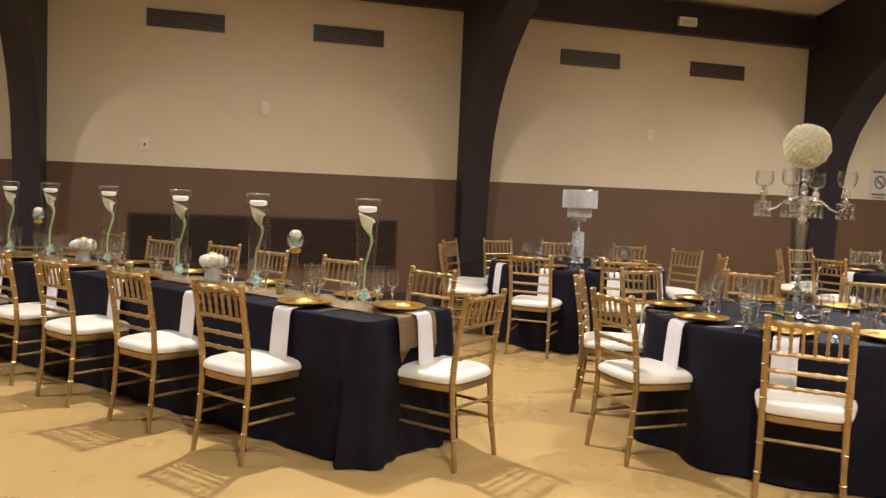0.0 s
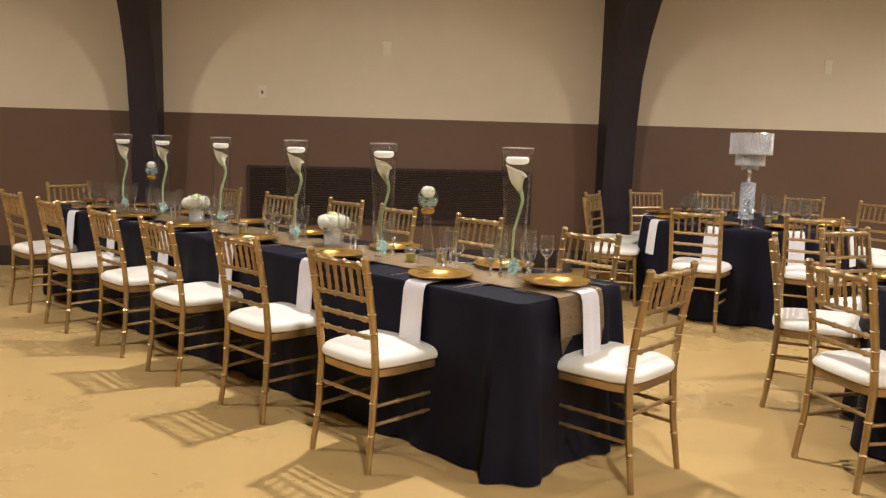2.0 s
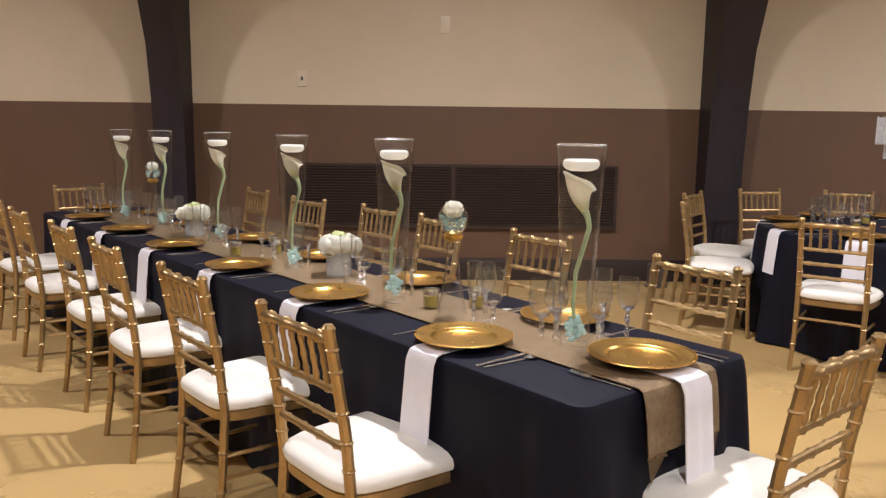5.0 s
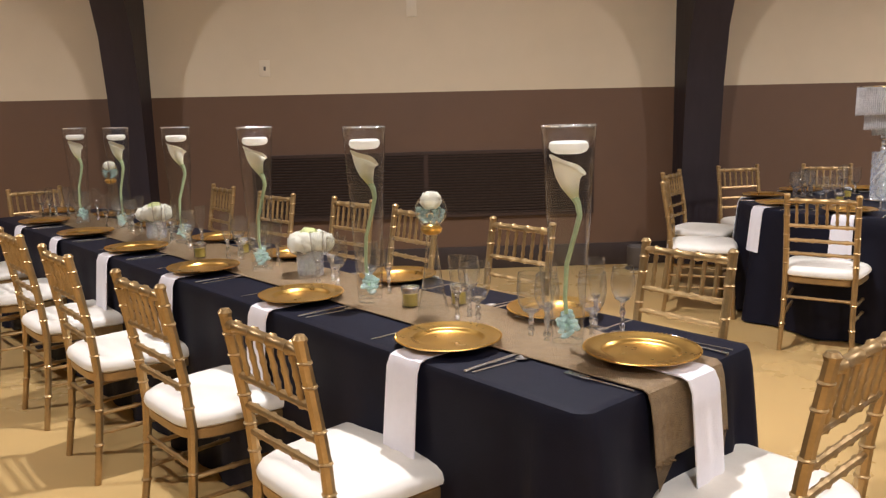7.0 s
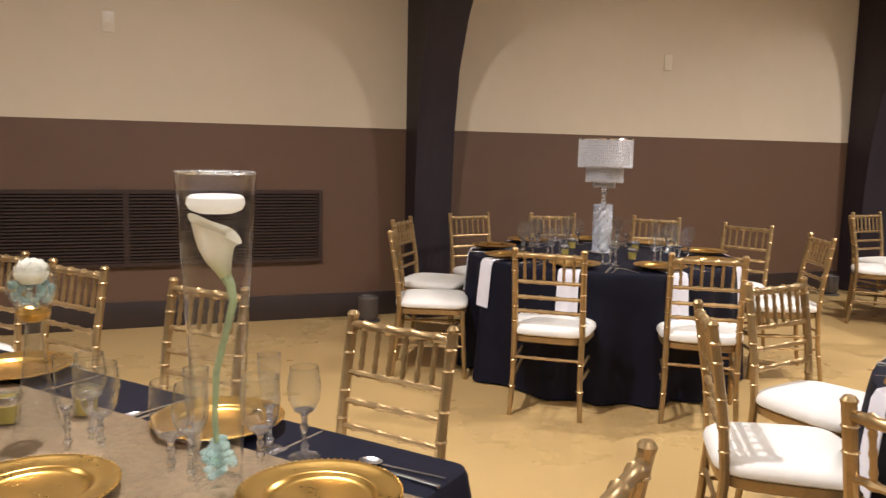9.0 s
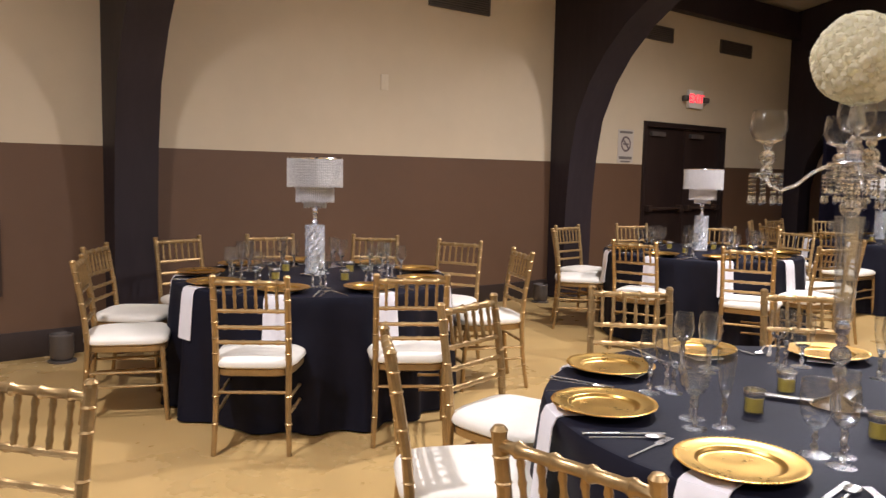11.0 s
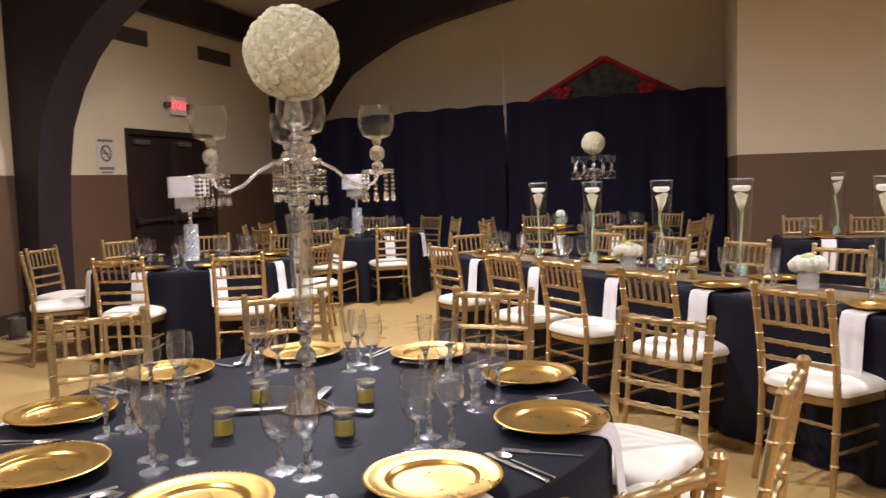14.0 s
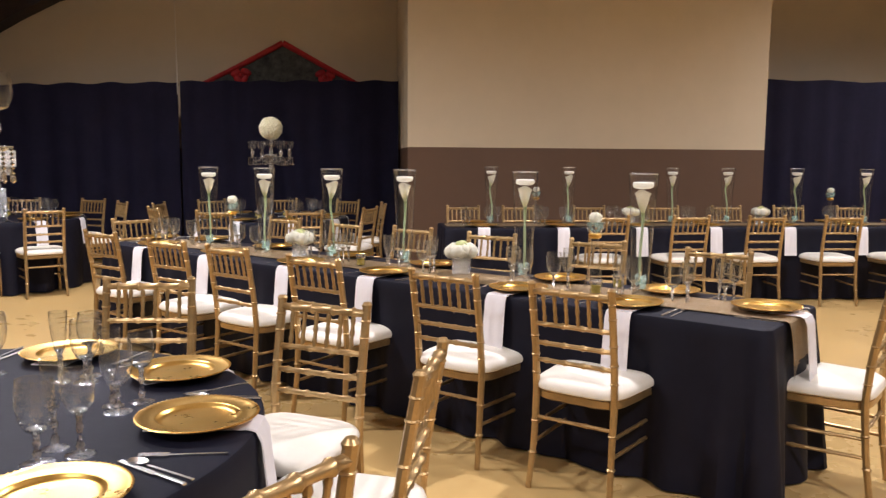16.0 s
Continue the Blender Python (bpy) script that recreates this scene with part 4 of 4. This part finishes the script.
def bloom(r, seed):
    """A full round bloom: a core and rings of cupped petals with curled, wavy rims."""
    rnd = random.Random(seed)
    b = bmesh.new()
    blob(b, (0, 0, 0), r * 0.62, 8, 6)
    for ring, (count, tilt, size, reach) in enumerate(((3, 14, 0.62, 0.72), (5, 36, 0.82, 0.84), (6, 62, 0.95, 0.95), (7, 88, 1.0, 1.0), (6, 116, 0.9, 0.98))):
        for k in range(count):
            turn = 360 * k / count + ring * 31 + rnd.uniform(-12, 12)
            span = math.radians(38 * size * rnd.uniform(0.9, 1.15))
            m = Matrix.Rotation(math.radians(turn), 4, "Z") @ Matrix.Rotation(math.radians(tilt + rnd.uniform(-7, 7)), 4, "Y")
            ph, grid = rnd.uniform(0, 6.28), []
            for i in range(5):
                v = i / 4
                row = []
                for q in range(5):
                    u = q / 2 - 1
                    wide = math.sin(math.radians(35 + 125 * v) ) * (1 - 0.1 * v)
                    a, e = u * span * wide, (0.9 - 1.5 * v) * span
                    rad = r * reach * (1 + 0.05 * v * v + 0.06 * v * math.sin(3.2 * u + ph) - 0.05 * (1 - u * u) * (1 - v))
                    d = Vector((math.sin(e), math.sin(a) * math.cos(e), math.cos(a) * math.cos(e)))
                    row.append(b.verts.new(m @ (d * rad)))
                grid.append(row)
            for p, q in zip(grid, grid[1:]):
                for c in range(4):
                    b.faces.new((p[c], p[c + 1], q[c + 1], q[c]))
    return b


def make_posy(m):
    v = thing("flower_bowl", "white roses in a ribbed clear glass vase", "flowers", "rose bowls", m=m)
    b = bmesh.new()
    N = 36
    rings = []
    for r, z in ((0.0, 0.0), (0.05, 0.0), (0.052, 0.004), (0.054, 0.12), (0.051, 0.12), (0.049, 0.012), (0.0, 0.012)):
        if r == 0:
            rings.append([b.verts.new((0, 0, z))])
        else:
            rings.append([b.verts.new(((r + 0.0022 * (k % 2)) * math.cos(2 * math.pi * k / N), (r + 0.0022 * (k % 2)) * math.sin(2 * math.pi * k / N), z)) for k in range(N)])
    for p, q in zip(rings, rings[1:]):
        for k in range(N):
            k2 = (k + 1) % N
            if len(p) == 1:
                b.faces.new((p[0], q[k2], q[k]))
            elif len(q) == 1:
                b.faces.new((p[k], p[k2], q[0]))
            else:
                b.faces.new((p[k], p[k2], q[k2], q[k]))
    part("glass_bowl", b, M_ICE, v, "ribbed sparkling glass bowl")
    rnd = random.Random(5)
    for k in range(9):
        a = k * 2.4
        rr = 0.0 if k == 0 else (0.042 if k < 5 else 0.058)
        ro = part("rose", bloom(0.038 if k == 0 else 0.045, 40 + k), M_YELLOWGREEN if k == 0 else M_FLOWER, v, "pale yellow-green bloom" if k == 0 else "white rose")
        ro.matrix_basis = pose(rr * math.cos(a), rr * math.sin(a), 0.165 - rr * 0.55, rnd.uniform(-25, 25), rnd.uniform(-25, 25), rnd.uniform(0, 360))
    b = bmesh.new()
    for k in range(7):
        a = k * 0.9
        tube(b, [(0.02 * math.cos(a), 0.02 * math.sin(a), 0.015), (0.03 * math.cos(a + 1), 0.03 * math.sin(a + 1), 0.13)], 0.0035, 6)
    part("stems", b, M_STEM, v, "green stems")
    return v


def make_globe(m):
    v = thing("globe_holder", "glass globe with white rose on an hourglass stand", "centrepiece", "globe holders", m=m)
    out = [(0, 0), (0.052, 0.0), (0.053, 0.006), (0.043, 0.05), (0.03, 0.13), (0.02, 0.21), (0.018, 0.25), (0.024, 0.272)]
    part("stand", lathed(out, 24), M_STEMWARE, v)
    part("collar", lathed([(0.02, 0.262), (0.031, 0.268), (0.036, 0.282), (0.028, 0.29), (0.02, 0.285)], 24, closed=True), M_CHARGER, v, "gold collar")
    out = [(0, 0.288)] + [(0.054 * math.sin(t), 0.34 - 0.054 * math.cos(t)) for t in (0.35, 0.7, 1.1, 1.5, 1.9, 2.3, 2.5)]
    inn = [(r * 0.955, 0.34 + (z - 0.34) * 0.955) for r, z in reversed(out)]
    inn[-1] = (0, inn[-1][1])
    part("globe", lathed(out + inn[:2], 24), M_VASE, v)
    ro = part("rose", bloom(0.034, 9), M_FLOWER, v, "white rose")
    ro.matrix_basis = pose(0, 0, 0.372)
    b = bmesh.new()
    rnd = random.Random(2)
    for k in range(34):
        a, z = rnd.uniform(0, 6.28), rnd.uniform(0.298, 0.345)
        r = math.sqrt(max(0.046 ** 2 - (z - 0.34) ** 2, 0)) * rnd.uniform(0.55, 0.95)
        blob(b, (r * math.cos(a), r * math.sin(a), z), 0.0085, 6, 4)
    part("glass_gems", b, M_GREEN_GLASS, v, "pale green glass gems")
    return v


def make_votive(m):
    v = thing("votive_holder", "clear glass votive holder with golden yellow candle", "candle holder", "votives", m=m)
    part("cup", lathed([(0, 0), (0.027, 0), (0.029, 0.004), (0.0285, 0.05), (0.031, 0.068), (0.0285, 0.068), (0.026, 0.006), (0, 0.006)], 20), M_VASE, v, "clear glass cup")
    part("candle", lathed([(0, 0.0065), (0.0255, 0.0065), (0.026, 0.047), (0.02, 0.05), (0, 0.048)], 16), M_VOTIVE, v, "golden yellow candle")
    part("metal_rim", lathed([(0.0295, 0.05), (0.0325, 0.069), (0.0315, 0.071), (0.0285, 0.052)], 20, closed=True), M_SILVER, v, "silver rim band")
    return v


def prism_ring(b, cx, cy, z, R, n, length):
    """Strings of cut beads, each ending in a drop, under a dish."""
    for k in range(n):
        a = 2 * math.pi * k / n
        x, y = cx + R * math.cos(a), cy + R * math.sin(a)
        q = z
        while q > z - length * 0.62:
            lathe(b, [(0, q), (0.0072, q - 0.0065), (0, q - 0.013)], 6, x, y)
            q -= 0.0135
        lathe(b, [(0, q), (0.006, q - 0.006), (0.0085, z - length * 0.92), (0, z - length)], 6, x, y)


def balls(b, cx, cy, z0, rs):
    z = z0
    for r in rs:
        blob(b, (cx, cy, z + r * 0.92), r, 12, 8)
        z += r * 1.84
    return z


def make_candelabra(m):
    c = thing("crystal_candelabra", "tall crystal candelabra with white flower ball on top", "centrepiece", "crystal candelabras", m=m @ Matrix.Scale(0.9, 4))
    part("base", lathed([(0, 0), (0.085, 0), (0.088, 0.006), (0.07, 0.016), (0.03, 0.03), (0.016, 0.045), (0, 0.046)], 28), M_CHROME, c, "chrome foot")
    for a in (81, -129, -25):
        foot = part("foot", boxed(0.06, -0.017, 0.002, 0.235, 0.017, 0.014, 0.003), M_SILVER, c, "flat chrome foot bar")
        foot.matrix_basis = pose(0, 0, 0, 0, 0, a)
    b = bmesh.new()
    balls(b, 0, 0, 0.045, (0.03, 0.024, 0.034, 0.02, 0.026))
    part("lower_stem", b, M_CRYSTAL, c, "stacked crystal balls", False)
    out = [(0.024, 0.29), (0.03, 0.30), (0.036, 0.45), (0.044, 0.62), (0.047, 0.64)]
    part("column", lathed([(0, 0.289)] + out + [(0.04, 0.64), (0.03, 0.45), (0.022, 0.305), (0, 0.30)], 24), M_COLUMN, c, "tapered clear glass column")
    b = bmesh.new()
    balls(b, 0, 0, 0.635, (0.035, 0.028, 0.04, 0.03))
    prism_ring(b, 0, 0, 0.80, 0.075, 16, 0.095)
    prism_ring(b, 0, 0, 0.76, 0.05, 10, 0.08)
    part("hub", b, M_CRYSTAL, c, "crystal hub with hanging drops", False)
    part("hub_dish", lathed([(0, 0.80), (0.05, 0.803), (0.08, 0.81), (0.078, 0.815), (0.04, 0.81), (0, 0.81)], 24), M_CHROME, c)
    b = bmesh.new()
    balls(b, 0, 0, 0.81, (0.028, 0.022))
    part("upper_stem", b, M_CRYSTAL, c, "crystal balls", False)

    def cup(cx, cy, z, s=1.0):
        out = [(0.014, z), (0.045 * s, z + 0.012), (0.06 * s, z + 0.045), (0.058 * s, z + 0.085), (0.052 * s, z + 0.11)]
        return lathed([(0, z)] + out + [(r - 0.002, q) for r, q in reversed(out[1:])] + [(0, z + 0.006)], 24, cx=cx, cy=cy)

    part("cup", cup(0, 0, 0.905), M_VASE, c, "clear glass candle cup")
    for k in range(4):
        a = radians(90 * k)
        ca, sa = math.cos(a), math.sin(a)
        b = bmesh.new()
        tube(b, [(ca * r, sa * r, z) for r, z in ((0.02, 0.79), (0.07, 0.805), (0.12, 0.78), (0.17, 0.735), (0.215, 0.718), (0.25, 0.735), (0.262, 0.76))], 0.0062, 8)
        arm = part("arm", b, M_ICE, c, "curved twisted crystal arm")
        ax, ay = 0.262 * ca, 0.262 * sa
        part("drip_dish", lathed([(0, 0.757), (0.03, 0.76), (0.055, 0.772), (0.053, 0.776), (0.03, 0.766), (0, 0.766)], 20, cx=ax, cy=ay), M_CRYSTAL, arm, "crystal dish")
        b = bmesh.new()
        prism_ring(b, ax, ay, 0.772, 0.05, 9, 0.105)
        part("drop_fringe", b, M_CRYSTAL, arm, "hanging crystal drops", False)
        b = bmesh.new()
        balls(b, ax, ay, 0.766, (0.02, 0.027, 0.016))
        part("socket", b, M_CRYSTAL, arm, "crystal balls", False)
        part("cup", cup(ax, ay, 0.872), M_VASE, arm, "clear glass candle cup")
    rnd = random.Random(12)
    core = bmesh.new()
    blob(core, (0, 0, 1.145), 0.122, 20, 14)
    fb = part("flower_ball", core, M_CREAM_FLOWER, c, "round ball of cream-white roses")
    n = 180
    kinds = []
    for k in range(n):
        zz = 1 - 2 * (k + 0.5) / n
        rr = math.sqrt(1 - zz * zz)
        a = k * 2.39996
        d = Vector((rr * math.cos(a), rr * math.sin(a), zz))
        if k < 4:
            ro = part("rose", bloom(0.0315, 60 + k), M_CREAM_FLOWER, fb)
            kinds.append(ro.data)
        else:
            ro = new("rose", kinds[k % 4])
            ro.parent = fb
        ro.matrix_basis = Matrix.Translation(Vector((0, 0, 1.145)) + d * (0.122 + rnd.uniform(-0.004, 0.004))) @ d.to_track_quat("Z", "Y").to_matrix().to_4x4() @ pose(0, 0, 0, 0, 0, rnd.uniform(0, 360))
    part("ball_neck", lathed([(0, 0.91), (0.03, 0.93), (0.02, 1.0), (0.05, 1.04), (0, 1.05)], 16), M_CRYSTAL, c)
    return c


def make_lamp(m):
    c = thing("crystal_lamp", "tiered crystal bead table lamp on a glass column", "lamp", "crystal lamps", m=m @ Matrix.Scale(0.91, 4))
    part("base", boxed(-0.075, -0.075, 0, 0.075, 0.075, 0.018, 0.004), M_CHROME, c)
    b = bmesh.new()
    N = 16
    rows = []
    rnd = random.Random(3)
    for i in range(12):
        z = 0.018 + 0.345 * i / 11
        rows.append([b.verts.new(((0.06 + 0.012 * ((k + i) % 2)) * math.cos(2 * math.pi * k / N), (0.06 + 0.012 * ((k + i) % 2)) * math.sin(2 * math.pi * k / N), z)) for k in range(N)])
    for p, q in zip(rows, rows[1:]):
        for k in range(N):
            k2 = (k + 1) % N
            b.faces.new((p[k], p[k2], q[k2]))
            b.faces.new((p[k], q[k2], q[k]))
    b.faces.new(list(reversed(rows[0]))), b.faces.new(rows[-1])
    part("column", b, M_ICE, c, "faceted frosted crystal column", False)
    b = bmesh.new()
    balls(b, 0, 0, 0.362, (0.022, 0.018, 0.026, 0.018, 0.014))
    part("stem", b, M_CHROME, c, "chrome ball stem")
    for R, z0, z1, nm in ((0.19, 0.635, 0.83, "upper_shade"), (0.13, 0.53, 0.66, "lower_shade"), (0.075, 0.49, 0.56, "inner_shade")):
        n = int(2 * math.pi * R / 0.0135)
        b = bmesh.new()
        for k in range(n):
            a = 2 * math.pi * k / n
            x, y = R * math.cos(a), R * math.sin(a)
            zz = z0 - 0.008 * (k % 2)
            st = []
            nb = int((z1 - zz) / 0.017)
            for i in range(nb + 1):
                q = zz + (z1 - zz) * i / nb
                st.append((0.0032, q))
                if i < nb:
                    st.append((0.0068, q + (z1 - zz) / nb * 0.5))
            lathe(b, st, 5, x, y)
        sh = tagged(part(nm, b, M_BEADS, c, "strings of clear crystal beads"), kind="stuff")
        for zr in (z1,):
            rb = bmesh.new()
            tube(rb, [(R * math.cos(2 * math.pi * k / 40), R * math.sin(2 * math.pi * k / 40), zr) for k in range(41)], 0.006, 6)
            for k in range(3):
                a = 2 * math.pi * k / 3
                tube(rb, [(0, 0, zr), (R * math.cos(a), R * math.sin(a), zr)], 0.0035, 5)
            part("ring", rb, M_CHROME, sh, "chrome ring")
        part("liner", lathed([(R - 0.009, z0 + 0.006), (R - 0.009, z1 - 0.004), (R - 0.011, z1 - 0.004), (R - 0.011, z0 + 0.006)], 36, closed=True), M_NAPKIN, sh, "white inner lining")
    b = bmesh.new()
    tube(b, [(0, 0, 0.53), (0, 0, 0.84)], 0.006, 8)
    part("rod", b, M_CHROME, c)
    return c


def runner(ox, oy, deg, L, w, hang):
    """A sequin runner along a long table, hanging over its near end in a ragged hem with beads."""
    b = bmesh.new()
    line = [(-L, 0.003), (-L * 0.5, 0.003), (0.0, 0.003), (0.012, -0.004), (0.02, -0.03), (0.028, -hang * 0.5), (0.036, -hang)]
    strip(b, line, w, w * 0.98, 0.003)
    r = tagged(part("table_runner", b, M_SEQUIN), "gold sequin runner down the middle of the table", "runner", "table runners")
    r.matrix_basis = pose(ox, oy, TOP + 0.001, 0, 0, deg)
    for side in (-1, 1):
        t = bmesh.new()
        q = [t.verts.new(p) for p in ((side * w * 0.49, 0.0365, -hang + 0.002), (side * w * 0.22, 0.0365, -hang + 0.002), (side * w * 0.44, 0.039, -hang - 0.075))]
        t.faces.new(q if side > 0 else list(reversed(q)))
        bmesh.ops.solidify(t, geom=t.faces[:], thickness=0.003)
        part("hem_point", t, M_SEQUIN, r, "pointed sequin hem")
        e = bmesh.new()
        for k in range(9):
            blob(e, (side * w * (0.49 - 0.03 * k), 0.039, -hang - 0.004 - 0.004 * (k % 3)), 0.003, 6, 4)
        part("bead_trim", e, M_SEQUIN, r, "small gold hem beads")


# ---- round tables ----
def round_group(cx, cy, start, seed, chairs):
    """chairs: the angle at which each stands, its distance and how far it is turned from the centre."""
    R = 0.88
    round_table(cx, cy, R, seed)
    for k in range(9):
        a = start + 40 * k
        ca, sa = math.cos(radians(a)), math.sin(radians(a))
        setting(cx + 0.72 * ca, cy + 0.72 * sa, a + 180, 0.165)
    for a, rr, turn in chairs:
        ca, sa = math.cos(radians(a)), math.sin(radians(a))
        chair(cx + rr * ca, cy + rr * sa, a + 180 + turn)


RT = [
    (0.48, 4.56, 147.5, [(183, 1.26, 4), (135, 1.36, 13), (99.5, 1.43, 2), (63, 1.42, -18), (30, 1.44, 12), (-9, 1.48, 5), (-49, 1.32, 19), (-89, 1.31, -16), (-127, 1.23, -4)]),
    (0.66, 7.98, 146.0, [(225, 1.22, 8), (263.5, 1.24, -28), (-24, 1.42, 0), (9.5, 1.45, 14), (40, 1.44, 6), (74.5, 1.41, -2), (103, 1.5, -4), (135, 1.48, 6), (166, 1.38, -8)]),
    (4.55, 7.66, 147.0, [(130, 1.34, 5), (188, 1.21, 8), (228, 1.33, -24), (267, 1.25, -12), (312, 1.36, -4), (352, 1.42, 6), (26, 1.46, -5), (62, 1.48, 4), (98, 1.46, -6)]),
    (7.85, 7.42, 147.0, [(147, 1.35, 4), (185, 1.3, -4), (221, 1.24, -10), (296, 1.28, 6), (334, 1.38, 0), (12, 1.4, 4), (48, 1.4, -4), (82, 1.4, 3), (115, 1.4, 0)]),
    (7.9, 4.42, 160.0, [(160, 1.32, 3), (200, 1.32, -3), (240, 1.3, 5), (280, 1.32, -5), (320, 1.35, 0), (0, 1.35, 4), (40, 1.35, -4), (80, 1.35, 3), (120, 1.35, 0)]),
]
for i, (cx, cy, st, chs) in enumerate(RT):
    round_group(cx, cy, st, 20 + i, chs)
for i in (0, 4):
    cx, cy = RT[i][:2]
    put("candelabra", make_candelabra, pose(cx, cy, TOP + 0.002, 0, 0, 33))
    for dx, dy in ((-0.265, 0.12), (0.03, 0.175), (0.09, -0.145), (-0.21, -0.205)):
        put("votive", make_votive, pose(cx + dx, cy + dy, TOP + 0.001))
for i in (1, 2, 3):
    cx, cy = RT[i][:2]
    put("lamp", make_lamp, pose(cx, cy, TOP + 0.002, 0, 0, 25))
    for dx, dy in ((0.3, 0.05), (-0.05, 0.3), (-0.3, -0.04), (0.04, -0.3)):
        put("votive", make_votive, pose(cx + dx, cy + dy, TOP + 0.001))


# ---- long tables ----
def long_group(ox, oy, deg, L, W, plates, rows, vases, posies, globes, votives, ends, seed):
    """Covers, chairs and ornaments by their distance along the table. rows: side, chairs' offset, turn and places; ends: a chair's place and turn."""
    long_table(ox, oy, deg, L, W, seed)
    runner(ox, oy, deg + 90, L - 0.05, 0.33, 0.17)
    a = radians(deg)
    ux, uy, nx, ny = math.cos(a), math.sin(a), -math.sin(a), math.cos(a)
    P = lambda s, q: (ox + s * ux + q * nx, oy + s * uy + q * ny)
    rnd = random.Random(seed)
    for side, off, turn, places in rows:
        for s in plates:
            x, y = P(s, side * (W / 2 - 0.152))
            setting(x, y, deg - 90 * side, 0.168)
        for s, more, twist in places:
            x, y = P(s, side * (off + more))
            chair(x, y, deg - 90 * side + turn + twist)
    for e, (s, q, turn) in ends.items():
        x, y = P(0.135 if e == 0 else L - 0.17, -0.03)
        setting(x, y, deg + 180 * e, 0.145, 0.006)
        x, y = P(s, q)
        chair(x, y, deg + 180 * e + turn)
    for i, (s, q) in enumerate(vases):
        vase(*P(s, q), rnd.uniform(-30, 30) + 180 * (i % 2), i % 2)
    for s, q in posies:
        put("posy", make_posy, pose(*P(s, q), TOP + 0.006, 0, 0, s * 70))
    for s, q in globes:
        put("globe", make_globe, pose(*P(s, q), TOP + 0.006, 0, 0, s * 50))
    for s, q in votives:
        put("votive", make_votive, pose(*P(s, q), TOP + 0.006))


# head table by the long wall
long_group(-1.856, 4.703, 128.5, 5.2, 0.76, [0.605, 1.405, 2.19, 2.95, 3.75, 4.53],
           [(1, 0.745, 0, [(0.69, 0.01, 0.5), (1.487, 0.01, 0.7), (2.29, 0.03, -1), (3.04, 0.015, 0), (3.87, 0.04, 0), (4.68, 0.02, 2)]),
            (-1, 1.05, 0, [(0.53, -0.18, -2), (1.45, -0.075, 1), (2.25, -0.05, -2), (2.9, 0.0, 3), (3.63, -0.1, 6), (4.5, -0.05, -3)])],
           [(0.35, 0.012), (1.19, 0.072), (1.995, 0.05), (3.0, -0.04), (3.81, -0.02), (4.31, 0.06)], [(1.755, -0.04), (3.31, -0.02)], [(0.9, 0.03), (4.06, -0.05)],
           [(1.025, 0.025), (0.927, -0.11), (2.5, 0.1), (2.45, -0.1)],
           {0: (-0.37, -0.105, 0), 1: (5.6, 0, 0)}, 31)
# second long table
long_group(1.67, 1.52, 45.5, 5.15, 0.76, [0.67, 1.31, 2.23, 2.95, 3.78, 4.6],
           [(1, 0.75, 0, [(0.7, 0, 3), (1.375, 0, 3), (2.24, 0.02, 3), (3.0, 0.01, 1), (3.6, 0.03, 3), (4.5, -0.02, 4)]),
            (-1, 1.03, 0, [(0.71, 0, 6), (1.53, 0.05, 8), (2.34, -0.01, 10), (3.1, 0, 2), (3.85, 0.02, -2), (4.6, 0, 3)])],
           [(0.78, -0.1), (1.49, -0.12), (2.38, -0.12), (2.94, -0.03), (3.52, 0.06), (4.18, 0.05)], [(1.9, -0.08), (3.2, 0.02)], [(1.05, -0.12), (3.9, 0.05)],
           [(0.95, 0.05), (0.95, -0.2), (2.6, 0.05)],
           {0: (-0.34, -0.16, 0), 1: (5.5, -0.1, 0)}, 32)
# third long table in front of the pier
long_group(6.65, -3.2, 90.0, 5.76, 0.76, [0.5 + 0.81 * k for k in range(7)],
           [(1, 0.78, 0, [(1.0, 0, 2), (1.8, 0.02, -3), (2.6, 0, 1), (3.37, -0.02, 3), (4.2, 0, -2)]),
            (-1, 0.9, 0, [(0.6, 0, 2), (1.4, 0.02, -2), (2.2, 0, 3), (3.0, -0.02, 0), (3.9, 0.01, -3), (4.75, 0, 2), (5.4, 0.02, 0)])],
           [(1.04, 0), (1.85, 0), (2.64, 0), (3.26, 0), (4.4, 0), (5.23, 0)], [(2.25, 0), (3.72, 0)], [(1.45, 0), (4.75, 0)], [(1.3, 0.1), (3.5, -0.1)],
           {}, 33)

# small uplights on the floor by the arches
for ux, uy in ((-0.45, 9.75), (4.6, 9.72)):
    def make_uplight(m):
        u = thing("floor_uplight", "small dark grey floor uplight by the wall", "light", "uplights", m=m)
        part("body", lathed([(0, 0.02), (0.07, 0.02), (0.085, 0.05), (0.085, 0.2), (0.075, 0.21), (0.07, 0.19), (0, 0.18)], 20), M_VENT, u)
        part("foot", lathed([(0, 0), (0.1, 0), (0.1, 0.012), (0.03, 0.02), (0, 0.02)], 20), M_VENT, u)
        return u
    put("uplight", make_uplight, pose(ux, uy, 0))
